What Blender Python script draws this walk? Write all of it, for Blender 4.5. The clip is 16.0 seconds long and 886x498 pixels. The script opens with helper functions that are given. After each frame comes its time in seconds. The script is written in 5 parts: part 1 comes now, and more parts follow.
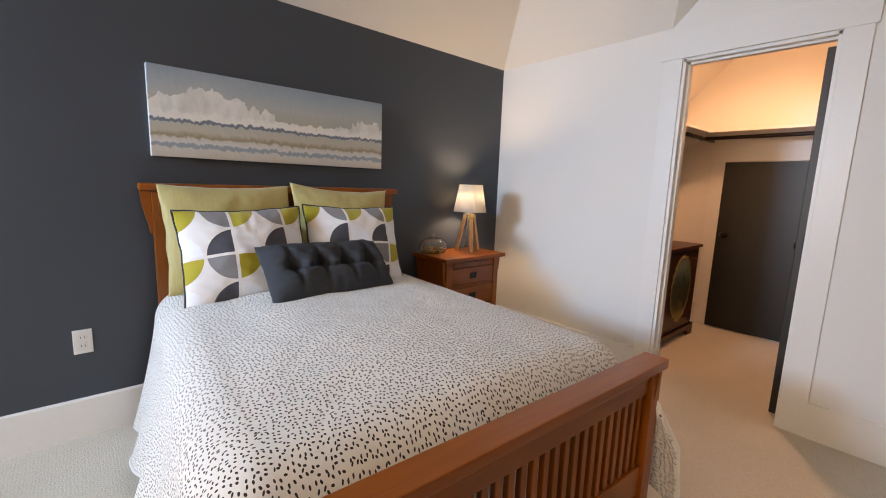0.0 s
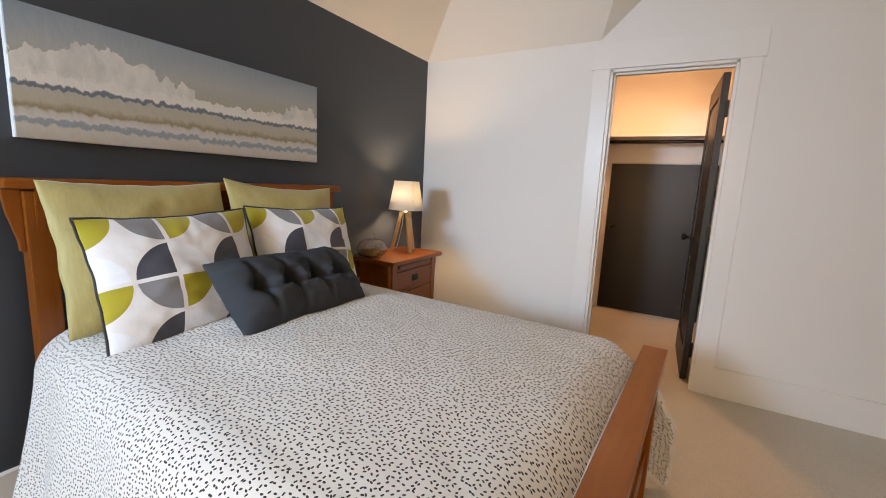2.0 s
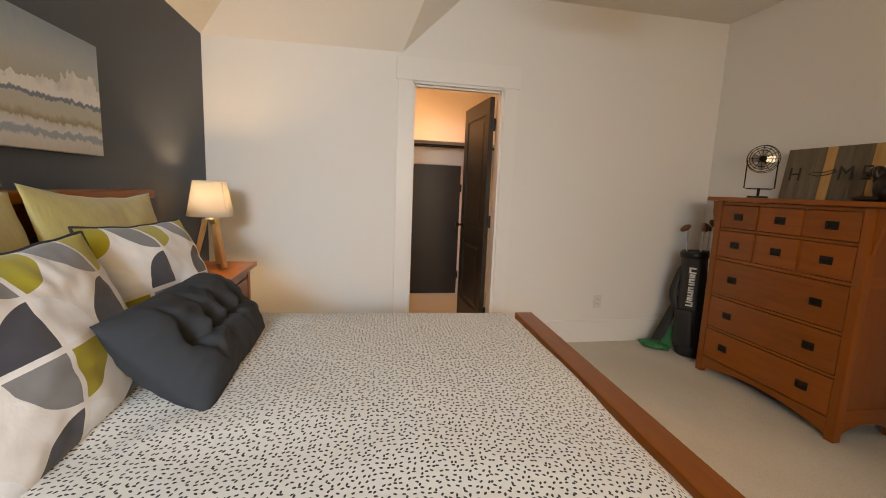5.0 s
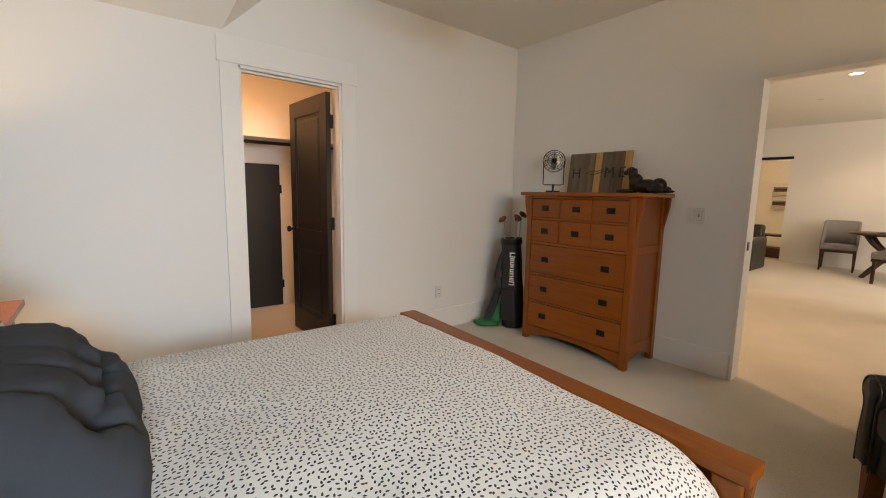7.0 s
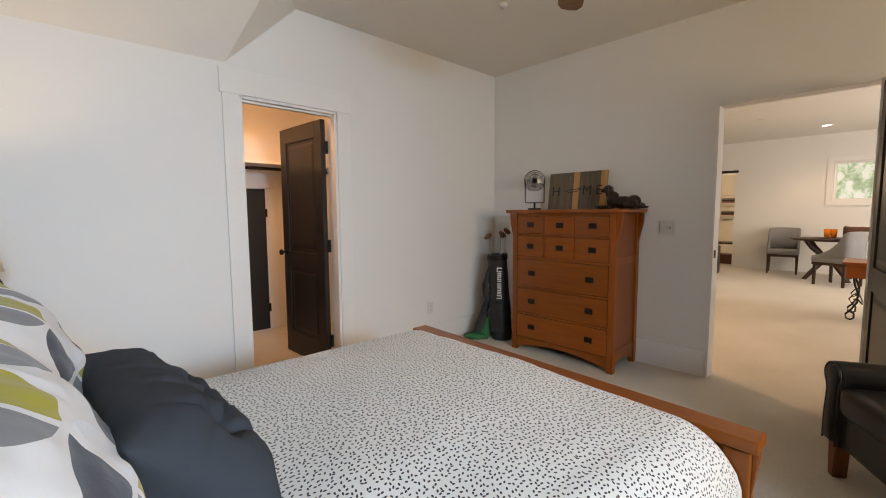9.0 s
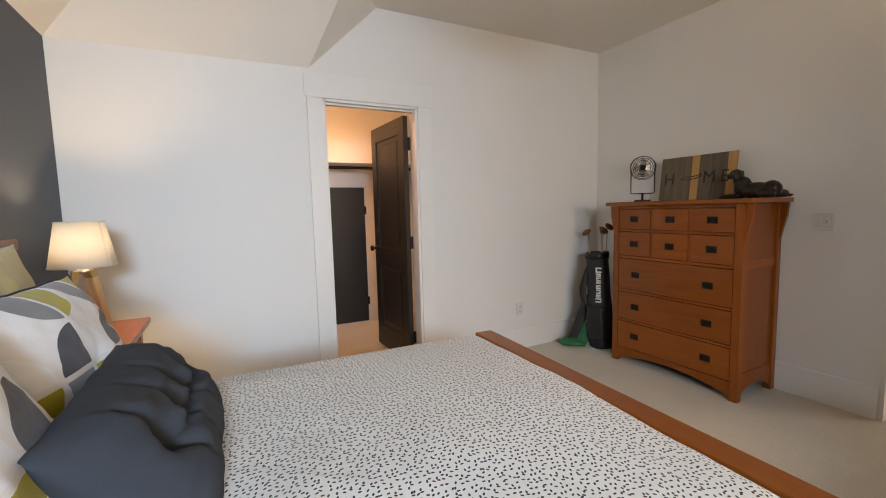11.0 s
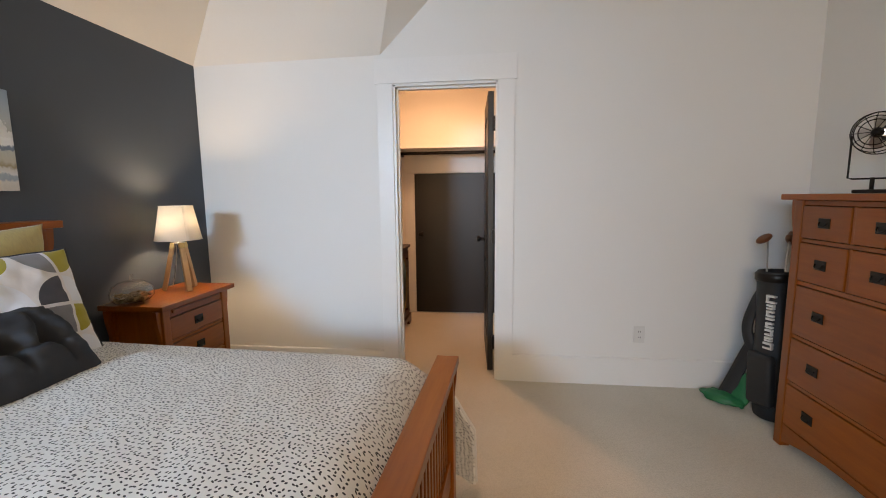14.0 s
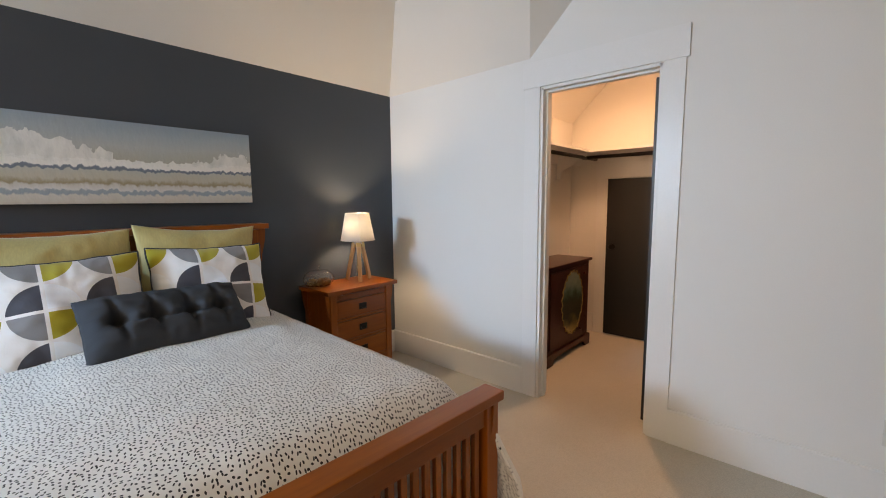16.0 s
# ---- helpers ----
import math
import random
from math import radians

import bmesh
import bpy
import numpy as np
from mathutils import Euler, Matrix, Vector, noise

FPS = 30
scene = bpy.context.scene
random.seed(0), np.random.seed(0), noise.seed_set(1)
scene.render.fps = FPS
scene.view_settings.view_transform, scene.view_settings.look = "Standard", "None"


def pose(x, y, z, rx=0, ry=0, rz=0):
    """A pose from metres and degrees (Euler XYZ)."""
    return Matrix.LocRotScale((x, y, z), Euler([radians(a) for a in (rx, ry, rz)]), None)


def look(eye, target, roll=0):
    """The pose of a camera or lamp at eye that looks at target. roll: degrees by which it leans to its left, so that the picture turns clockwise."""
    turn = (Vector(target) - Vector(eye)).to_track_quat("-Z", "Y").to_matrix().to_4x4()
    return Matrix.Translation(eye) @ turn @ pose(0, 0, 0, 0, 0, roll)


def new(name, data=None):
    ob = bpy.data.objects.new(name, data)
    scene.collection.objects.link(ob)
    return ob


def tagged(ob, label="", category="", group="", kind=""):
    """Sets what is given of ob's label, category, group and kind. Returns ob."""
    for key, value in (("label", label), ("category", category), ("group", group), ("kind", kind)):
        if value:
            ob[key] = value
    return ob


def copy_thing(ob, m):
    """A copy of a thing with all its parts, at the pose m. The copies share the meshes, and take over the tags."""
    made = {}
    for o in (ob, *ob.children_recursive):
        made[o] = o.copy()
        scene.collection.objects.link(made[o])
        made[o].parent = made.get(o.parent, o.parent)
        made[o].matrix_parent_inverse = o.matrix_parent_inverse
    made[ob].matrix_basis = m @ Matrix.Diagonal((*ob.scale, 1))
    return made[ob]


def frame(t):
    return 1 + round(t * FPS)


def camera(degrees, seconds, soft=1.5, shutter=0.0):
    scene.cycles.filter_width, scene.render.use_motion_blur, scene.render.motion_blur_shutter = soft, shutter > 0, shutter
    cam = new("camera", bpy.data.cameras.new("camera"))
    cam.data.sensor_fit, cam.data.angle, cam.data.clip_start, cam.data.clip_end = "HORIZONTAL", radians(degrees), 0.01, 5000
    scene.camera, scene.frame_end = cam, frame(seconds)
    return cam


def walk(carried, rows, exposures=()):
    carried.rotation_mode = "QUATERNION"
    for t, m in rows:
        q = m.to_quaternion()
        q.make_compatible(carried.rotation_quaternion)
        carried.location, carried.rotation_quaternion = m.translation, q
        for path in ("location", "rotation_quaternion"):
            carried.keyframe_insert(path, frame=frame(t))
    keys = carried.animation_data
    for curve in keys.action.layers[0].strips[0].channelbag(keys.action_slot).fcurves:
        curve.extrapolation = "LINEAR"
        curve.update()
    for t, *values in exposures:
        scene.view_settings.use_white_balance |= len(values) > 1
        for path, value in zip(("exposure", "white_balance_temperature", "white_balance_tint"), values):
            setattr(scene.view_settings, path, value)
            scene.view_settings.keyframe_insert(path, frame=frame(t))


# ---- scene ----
cam = camera(93.4, 16.0, soft=1.0)
PATH = [
    (0, (-0.1, 0.067, 1.269), (1.204, 1.552, 0.964), 2.0),
    (0.5, (-0.157, 0.159, 1.27), (1.256, 1.541, 0.963), 2.2),
    (1, (-0.21, 0.337, 1.268), (1.303, 1.608, 0.958), 2.5),
    (1.5, (-0.269, 0.512, 1.275), (1.342, 1.656, 0.963), 2.7),
    (2, (-0.338, 0.63, 1.28), (1.384, 1.601, 0.964), 2.8),
    (2.5, (-0.46, 0.732, 1.29), (1.358, 1.495, 0.973), 2.7),
    (3, (-0.54, 0.818, 1.297), (1.353, 1.348, 0.976), 2.5),
    (3.5, (-0.558, 0.935, 1.29), (1.392, 1.249, 0.961), 2.3),
    (3.7, (-0.552, 1.005, 1.288), (1.413, 1.242, 0.959), 2.3),
    (5.8, (-0.463, 1.7, 1.279), (1.364, 0.923, 1.017), 1.9),
    (6, (-0.448, 1.732, 1.276), (1.332, 0.86, 1.015), 1.7),
    (6.5, (-0.388, 1.802, 1.267), (1.274, 0.722, 1.002), 1.4),
    (7, (-0.272, 1.873, 1.272), (1.27, 0.626, 1.014), 1.1),
    (7.5, (-0.212, 1.905, 1.282), (1.229, 0.537, 1.039), 1.0),
    (8, (-0.18, 1.972, 1.287), (1.205, 0.541, 1.068), 0.7),
    (8.5, (-0.193, 2.08, 1.289), (1.193, 0.653, 1.097), 0.3),
    (9, (-0.234, 2.145, 1.291), (1.207, 0.769, 1.117), -0.4),
    (9.5, (-0.267, 2.164, 1.29), (1.263, 0.886, 1.129), -1.1),
    (10, (-0.281, 2.12, 1.288), (1.342, 0.963, 1.124), -1.5),
    (10.2, (-0.281, 2.076, 1.287), (1.378, 0.97, 1.121), -1.6),
    (12.3, (-0.208, 1.224, 1.302), (1.705, 0.688, 1.052), -0.7),
    (12.5, (-0.203, 1.14, 1.308), (1.728, 0.685, 1.051), -0.7),
    (13, (-0.206, 0.907, 1.314), (1.761, 0.652, 1.052), -0.7),
    (13.5, (-0.203, 0.662, 1.328), (1.776, 0.634, 1.069), -0.6),
    (14, (-0.146, 0.476, 1.319), (1.824, 0.709, 1.066), -0.6),
    (14.5, (-0.043, 0.291, 1.325), (1.882, 0.787, 1.077), -0.6),
    (15, (0.044, 0.142, 1.336), (1.864, 0.935, 1.096), -0.6),
    (15.5, (0.154, -0.027, 1.346), (1.827, 1.043, 1.107), -0.6),
    (16, (0.261, -0.207, 1.357), (1.747, 1.112, 1.13), -0.5),
]
walk(cam, [(t, look(eye, target, roll)) for t, eye, target, roll in PATH],
     [(0, -0.22, 8200, 23), (2, -0.32, 8700, 22), (3.5, -0.64, 10700, 23), (6, -0.38, 11300, 22), (6.5, -0.36, 10400, 20), (8, -0.28, 8900, 19), (9, -0.32, 8400, 18), (10, -0.28, 8500, 19), (12.5, -0.22, 8200, 18), (14.5, -0.27, 7900, 18), (16, -0.28, 7700, 17)])

# ---- world, sun, large lights ----
world = bpy.data.worlds.new("world")
scene.world = world
world.use_nodes = True
wn = world.node_tree
sky = wn.nodes.new("ShaderNodeTexSky")
sky.sky_type, sky.sun_disc = "NISHITA", False
sky.sun_elevation, sky.sun_rotation = radians(48), radians(250)
wn.links.new(sky.outputs[0], wn.nodes["Background"].inputs[0])
wn.nodes["Background"].inputs[1].default_value = 0.12


def lamp(name, kind, m, energy, color, **kw):
    data = bpy.data.lights.new(name, kind)
    data.energy, data.color = energy, color
    for k, v in kw.items():
        if k == "size":
            data.size = v
        elif k == "size_y":
            data.shape, data.size_y = "RECTANGLE", v
        elif k == "radius":
            data.shadow_soft_size = v
        elif k == "spread":
            data.spread = radians(v)
        elif k == "cone":
            data.spot_size, data.spot_blend = radians(v), 0.7
        elif k == "angle":
            data.angle = v
    ob = new(name, data)
    ob.matrix_world = m
    return ob


lamp("sun", "SUN", look((-6, -4, 8), (0, 0, 0)), 2.0, (1.0, 0.95, 0.88), angle=radians(0.5))
# daylight in the bedroom's window, the far room's windows and the lamps of the place
lamp("unseen_window_light", "AREA", look((-3.02, 2.02, 1.98), (2.75, 1.80, 0.55)), 60, (0.37, 0.645, 1.0), size=0.8, size_y=0.5, spread=92)
# warm fill from an added second window, brightens the south wall and dresser
lamp("unseen_window_light", "AREA", look((-3.02, 0.66, 1.52), (-2.02, 0.26, 1.08)), 44, (1.0, 0.86, 0.62), size=1.2, size_y=0.9, spread=150)
lamp("lounge_window_light", "AREA", look((-3.0, -6.0, 1.5), (0, -6.6, 1.0)), 165, (0.86, 0.93, 1.0), size=3.2, size_y=1.4)
lamp("fan_light", "POINT", pose(0.73, 0.36, 2.30), 5.5, (1.0, 0.76, 0.46), radius=0.07)
lamp("table_lamp_light", "POINT", pose(2.215, 2.40, 1.19), 19, (1.0, 0.80, 0.55), radius=0.03)
lamp("closet_light", "POINT", pose(3.50, 0.95, 2.45), 9, (1.0, 0.56, 0.30), radius=0.08)
lamp("closet_light", "SPOT", pose(3.50, 0.95, 2.70), 70, (1.0, 0.61, 0.36), radius=0.08, cone=150)
lamp("lounge_downlight", "SPOT", pose(0.53, -8.10, 2.79), 80, (1.0, 0.80, 0.58), radius=0.06, cone=140)
lamp("lounge_downlight", "SPOT", pose(0.71, -5.20, 2.79), 45, (1.0, 0.80, 0.58), radius=0.10, cone=140)
lamp("lounge_downlight", "SPOT", pose(2.2, -2.45, 2.79), 210, (1.0, 0.66, 0.38), radius=0.06, cone=150)
lamp("alcove_light", "POINT", pose(2.6, -10.9, 2.0), 60, (1.0, 0.80, 0.55), radius=0.06)


# ---- materials ----
def nodes_of(name):
    m = bpy.data.materials.new(name)
    m.use_nodes = True
    nt = m.node_tree
    return m, nt, nt.nodes["Principled BSDF"]


def add(nt, kind, **inputs):
    n = nt.nodes.new(kind)
    for k, v in inputs.items():
        n.inputs[k.replace("_", " ")].default_value = v
    return n


def ramp(nt, src, stops):
    r = nt.nodes.new("ShaderNodeValToRGB")
    while len(r.color_ramp.elements) < len(stops):
        r.color_ramp.elements.new(0.5)
    for e, (p, c) in zip(r.color_ramp.elements, stops):
        e.position, e.color = p, (*c, 1)
    nt.links.new(src, r.inputs[0])
    return r


def coords(nt, scale=(1, 1, 1), rot=(0, 0, 0)):
    tc = nt.nodes.new("ShaderNodeTexCoord")
    mp = nt.nodes.new("ShaderNodeMapping")
    mp.inputs["Scale"].default_value = scale
    mp.inputs["Rotation"].default_value = rot
    nt.links.new(tc.outputs["Object"], mp.inputs[0])
    return mp.outputs[0]


def bump(nt, p, src, strength, dist):
    b = add(nt, "ShaderNodeBump", Strength=strength, Distance=dist)
    nt.links.new(src, b.inputs["Height"])
    nt.links.new(b.outputs[0], p.inputs["Normal"])


def plain(name, c, rough=0.5, var=0.12, fine=60, coarse=3.0, bmp=0.1, dist=0.001, metal=0.0, sheen=0.0, stretch=(1, 1, 1), spec=0.5):
    """A surface with variation at two scales and fine relief."""
    m, nt, p = nodes_of(name)
    v = coords(nt, stretch)
    a = add(nt, "ShaderNodeTexNoise", Scale=coarse, Detail=4.0)
    b = add(nt, "ShaderNodeTexNoise", Scale=fine, Detail=5.0)
    nt.links.new(v, a.inputs["Vector"])
    nt.links.new(v, b.inputs["Vector"])
    mix = add(nt, "ShaderNodeMath")
    mix.operation = "ADD"
    nt.links.new(a.outputs[0], mix.inputs[0])
    nt.links.new(b.outputs[0], mix.inputs[1])
    half = add(nt, "ShaderNodeMath")
    half.operation = "MULTIPLY"
    half.inputs[1].default_value = 0.5
    nt.links.new(mix.outputs[0], half.inputs[0])
    lo, hi = [max(0, x * (1 - var)) for x in c], [min(1, x * (1 + var)) for x in c]
    r = ramp(nt, half.outputs[0], [(0.3, lo), (0.7, hi)])
    nt.links.new(r.outputs[0], p.inputs["Base Color"])
    rr = add(nt, "ShaderNodeMapRange")
    rr.inputs["To Min"].default_value, rr.inputs["To Max"].default_value = max(0.02, rough - 0.07), min(1, rough + 0.07)
    nt.links.new(b.outputs[0], rr.inputs["Value"])
    nt.links.new(rr.outputs[0], p.inputs["Roughness"])
    p.inputs["Metallic"].default_value = metal
    p.inputs["Specular IOR Level"].default_value = spec
    p.inputs["Sheen Weight"].default_value = sheen
    bump(nt, p, b.outputs[0], bmp, dist)
    return m


def wood(name, c1, c2, rough=0.32, scale=1.0, axis="x", coat=0.0):
    """Stained wood with long grain along one axis."""
    m, nt, p = nodes_of(name)
    s = {"x": (1.2, 14, 14), "y": (14, 1.2, 14), "z": (14, 14, 1.2)}[axis]
    v = coords(nt, tuple(q * scale for q in s))
    a = add(nt, "ShaderNodeTexNoise", Scale=2.2, Detail=7.0, Roughness=0.65, Distortion=0.6)
    nt.links.new(v, a.inputs["Vector"])
    b = add(nt, "ShaderNodeTexNoise", Scale=11.0, Detail=3.0)
    nt.links.new(v, b.inputs["Vector"])
    oi = nt.nodes.new("ShaderNodeObjectInfo")
    r = ramp(nt, a.outputs[0], [(0.3, c1), (0.7, c2)])
    hs = add(nt, "ShaderNodeHueSaturation")
    mr = add(nt, "ShaderNodeMapRange")
    mr.inputs["To Min"].default_value, mr.inputs["To Max"].default_value = 0.88, 1.12
    nt.links.new(oi.outputs["Random"], mr.inputs["Value"])
    nt.links.new(mr.outputs[0], hs.inputs["Value"])
    nt.links.new(r.outputs[0], hs.inputs["Color"])
    nt.links.new(hs.outputs[0], p.inputs["Base Color"])
    rr = add(nt, "ShaderNodeMapRange")
    rr.inputs["To Min"].default_value, rr.inputs["To Max"].default_value = rough - 0.08, rough + 0.1
    nt.links.new(b.outputs[0], rr.inputs["Value"])
    nt.links.new(rr.outputs[0], p.inputs["Roughness"])
    p.inputs["Coat Weight"].default_value = coat
    p.inputs["Specular IOR Level"].default_value = 0.36
    p.inputs["Coat Roughness"].default_value = 0.2
    bump(nt, p, b.outputs[0], 0.06, 0.0008)
    return m


WHITE = plain("white_wall_paint", (0.78, 0.765, 0.735), 0.55, 0.025, 180, 1.2, 0.12, 0.0006)
CEIL = plain("ceiling_paint", (0.77, 0.74, 0.69), 0.7, 0.025, 160, 1.0, 0.12, 0.0006)
NAVY = plain("charcoal_navy_wall_paint", (0.046, 0.057, 0.073), 0.52, 0.05, 170, 1.1, 0.12, 0.0006)
TRIM = plain("white_trim_paint", (0.80, 0.785, 0.76), 0.35, 0.02, 90, 2.0, 0.05, 0.0004)
DARKDOOR = plain("black_door_paint", (0.016, 0.0145, 0.0135), 0.42, 0.1, 120, 3.0, 0.05, 0.0004)
PLASTIC = plain("white_plastic", (0.70, 0.68, 0.65), 0.32, 0.02, 60, 5, 0.03, 0.0002)
# grey for the painted shade round the switch rockers, and for the toggle
SHADOWGAP = plain("gap_shade_and_toggle_grey", (0.34, 0.33, 0.32), 0.45, 0.05)
SLOT = plain("dark_slot", (0.05, 0.048, 0.045), 0.5, 0.05)
BLACKMETAL = plain("oil_rubbed_bronze", (0.025, 0.020, 0.017), 0.38, 0.2, 90, 6, 0.1, 0.0004, metal=0.7)
STEEL = plain("brushed_steel", (0.55, 0.54, 0.52), 0.3, 0.08, 120, 6, 0.05, 0.0003, metal=1.0)
OAKX = wood("honey_cherry_wood_x", (0.225, 0.051, 0.004), (0.305, 0.078, 0.006), axis="x", rough=0.34, coat=0.2)
OAKZ = wood("honey_cherry_wood_z", (0.225, 0.051, 0.004), (0.305, 0.078, 0.006), axis="z", rough=0.34, coat=0.2)
OAKY = wood("honey_cherry_wood_y", (0.225, 0.051, 0.004), (0.305, 0.078, 0.006), axis="y", rough=0.34, coat=0.2)
PALEWOOD = wood("pale_beech_wood", (0.50, 0.30, 0.15), (0.62, 0.40, 0.22), axis="z", rough=0.45)
DARKWOOD = wood("dark_walnut_wood", (0.035, 0.016, 0.009), (0.065, 0.030, 0.016), axis="x", rough=0.4)
GREYWOOD = wood("weathered_grey_wood", (0.10, 0.075, 0.052), (0.20, 0.155, 0.11), axis="z", rough=0.7)
TANWOOD = wood("light_pine_wood", (0.46, 0.25, 0.09), (0.58, 0.34, 0.14), axis="z", rough=0.6)
LEATHER = plain("black_leather", (0.014, 0.012, 0.011), 0.36, 0.2, 150, 4, 0.35, 0.0012)
GREEN = plain("lime_green_linen", (0.46, 0.375, 0.145), 0.6, 0.16, 150, 5, 0.45, 0.0010, sheen=0.2, stretch=(1, 1, 0.12))
SLATE = plain("slate_blue_cotton", (0.042, 0.047, 0.056), 0.9, 0.1, 320, 5, 0.5, 0.0007, spec=0.25)
GREYCLOTH = plain("grey_upholstery", (0.24, 0.24, 0.25), 0.85, 0.12, 260, 4, 0.5, 0.0008, sheen=0.3)
BLACKCLOTH = plain("black_nylon", (0.016, 0.016, 0.018), 0.55, 0.2, 240, 6, 0.4, 0.0008)
GREENCLOTH = plain("emerald_nylon", (0.005, 0.14, 0.05), 0.5, 0.2, 200, 6, 0.4, 0.0008)
BRONZE = plain("dark_bronze", (0.030, 0.022, 0.018), 0.3, 0.3, 70, 9, 0.4, 0.002, metal=0.6)
ORANGE = plain("orange_glass", (0.85, 0.22, 0.01), 0.25, 0.1, 50, 6, 0.05, 0.0004)
BASKET = plain("brown_wicker", (0.10, 0.035, 0.014), 0.55, 0.35, 70, 10, 0.7, 0.004)
WHITELETTER = plain("white_print", (0.75, 0.75, 0.73), 0.5, 0.03)
BOOKRED = plain("muted_book_cloth", (0.20, 0.05, 0.045), 0.7, 0.3, 60, 20)


def carpet():
    m, nt, p = nodes_of("cream_carpet")
    v = coords(nt)
    a = add(nt, "ShaderNodeTexNoise", Scale=1.6, Detail=3.0)
    b = add(nt, "ShaderNodeTexVoronoi", Scale=150.0)
    w = add(nt, "ShaderNodeTexWave", Scale=26.0, Distortion=1.2, Detail=2.0)
    w.inputs["Detail Scale"].default_value = 3.0
    for n in (a, b, w):
        nt.links.new(v, n.inputs["Vector"])
    r = ramp(nt, a.outputs[0], [(0.3, (0.60, 0.545, 0.455)), (0.7, (0.68, 0.62, 0.53))])
    d = ramp(nt, b.outputs["Distance"], [(0.0, (1, 1, 1)), (0.8, (0.80, 0.79, 0.77))])
    mx = nt.nodes.new("ShaderNodeMixRGB")
    mx.blend_type = "MULTIPLY"
    mx.inputs[0].default_value = 0.7
    nt.links.new(r.outputs[0], mx.inputs[1])
    nt.links.new(d.outputs[0], mx.inputs[2])
    nt.links.new(mx.outputs[0], p.inputs["Base Color"])
    p.inputs["Roughness"].default_value = 0.95
    p.inputs["Sheen Weight"].default_value = 0.25
    p.inputs["Specular IOR Level"].default_value = 0.1
    sm = add(nt, "ShaderNodeMath")
    sm.operation = "MULTIPLY_ADD"
    sm.inputs[1].default_value = 0.15
    nt.links.new(w.outputs["Fac"], sm.inputs[0])
    nt.links.new(b.outputs["Distance"], sm.inputs[2])
    bump(nt, p, sm.outputs[0], 0.35, 0.004)
    return m


CARPET = carpet()


def glass(name, rough=0.0, tint=(1, 1, 1)):
    m, nt, p = nodes_of(name)
    p.inputs["Transmission Weight"].default_value = 1.0
    p.inputs["Roughness"].default_value = rough
    p.inputs["Base Color"].default_value = (*tint, 1)
    p.inputs["IOR"].default_value = 1.45
    return m


GLASS = glass("clear_glass")


def emit(name, c, strength):
    m, nt, p = nodes_of(name)
    p.inputs["Base Color"].default_value = (0.8, 0.8, 0.8, 1)
    p.inputs["Emission Color"].default_value = (*c, 1)
    p.inputs["Emission Strength"].default_value = strength
    return m


DOWNLIGHT = emit("lit_downlight_lens", (1.0, 0.93, 0.82), 9.0)


def shade_material():
    m, nt, p = nodes_of("lit_linen_shade")
    v = coords(nt, (1, 1, 0.3))
    n = add(nt, "ShaderNodeTexNoise", Scale=180.0, Detail=3.0)
    nt.links.new(v, n.inputs["Vector"])
    p.inputs["Base Color"].default_value = (0.90, 0.87, 0.81, 1)
    p.inputs["Roughness"].default_value = 0.9
    tr = nt.nodes.new("ShaderNodeBsdfTranslucent")
    tr.inputs[0].default_value = (0.95, 0.91, 0.82, 1)
    mx = nt.nodes.new("ShaderNodeMixShader")
    mx.inputs[0].default_value = 0.55
    nt.links.new(p.outputs[0], mx.inputs[1])
    nt.links.new(tr.outputs[0], mx.inputs[2])
    nt.links.new(mx.outputs[0], nt.nodes["Material Output"].inputs[0])
    bump(nt, p, n.outputs[0], 0.2, 0.0006)
    return m


SHADE = shade_material()


# ---- mesh helpers ----
def mesh_of(name, bm, material):
    me = bpy.data.meshes.new(name)
    bm.normal_update()
    bm.to_mesh(me)
    bm.free()
    for mt in (material if isinstance(material, (list, tuple)) else (material,)):
        me.materials.append(mt)
    return me


def part(name, bm, material, parent=None, label="", smooth=False):
    me = mesh_of(name, bm, material)
    if smooth:
        for f in me.polygons:
            f.use_smooth = True
    ob = new(name, me)
    if parent:
        ob.parent = parent
    if label:
        tagged(ob, label)
    return ob


def thing(name, x, y, z, label, category, rz=0, group="", kind=""):
    ob = new(name)
    ob.empty_display_size = 0.1
    ob.matrix_world = pose(x, y, z, 0, 0, rz)
    return tagged(ob, label, category, group, kind)


def box(x0, x1, y0, y1, z0, z1, bev=0.0, seg=2, bm=None):
    """A box between two corners, with rounded edges."""
    b = bmesh.new()
    bmesh.ops.create_cube(b, size=1)
    for v in b.verts:
        v.co = Vector(((x0 + x1) / 2 + v.co.x * (x1 - x0), (y0 + y1) / 2 + v.co.y * (y1 - y0), (z0 + z1) / 2 + v.co.z * (z1 - z0)))
    if bev:
        bmesh.ops.bevel(b, geom=b.edges[:], offset=bev, segments=seg, affect="EDGES", profile=0.6)
    if bm is None:
        return b
    me = bpy.data.meshes.new("tmp")
    b.to_mesh(me)
    b.free()
    bm.from_mesh(me)
    bpy.data.meshes.remove(me)
    return bm


def merge(bm, other, m=None):
    me = bpy.data.meshes.new("tmp")
    if m is not None:
        other.transform(m)
    other.to_mesh(me)
    other.free()
    bm.from_mesh(me)
    bpy.data.meshes.remove(me)
    return bm


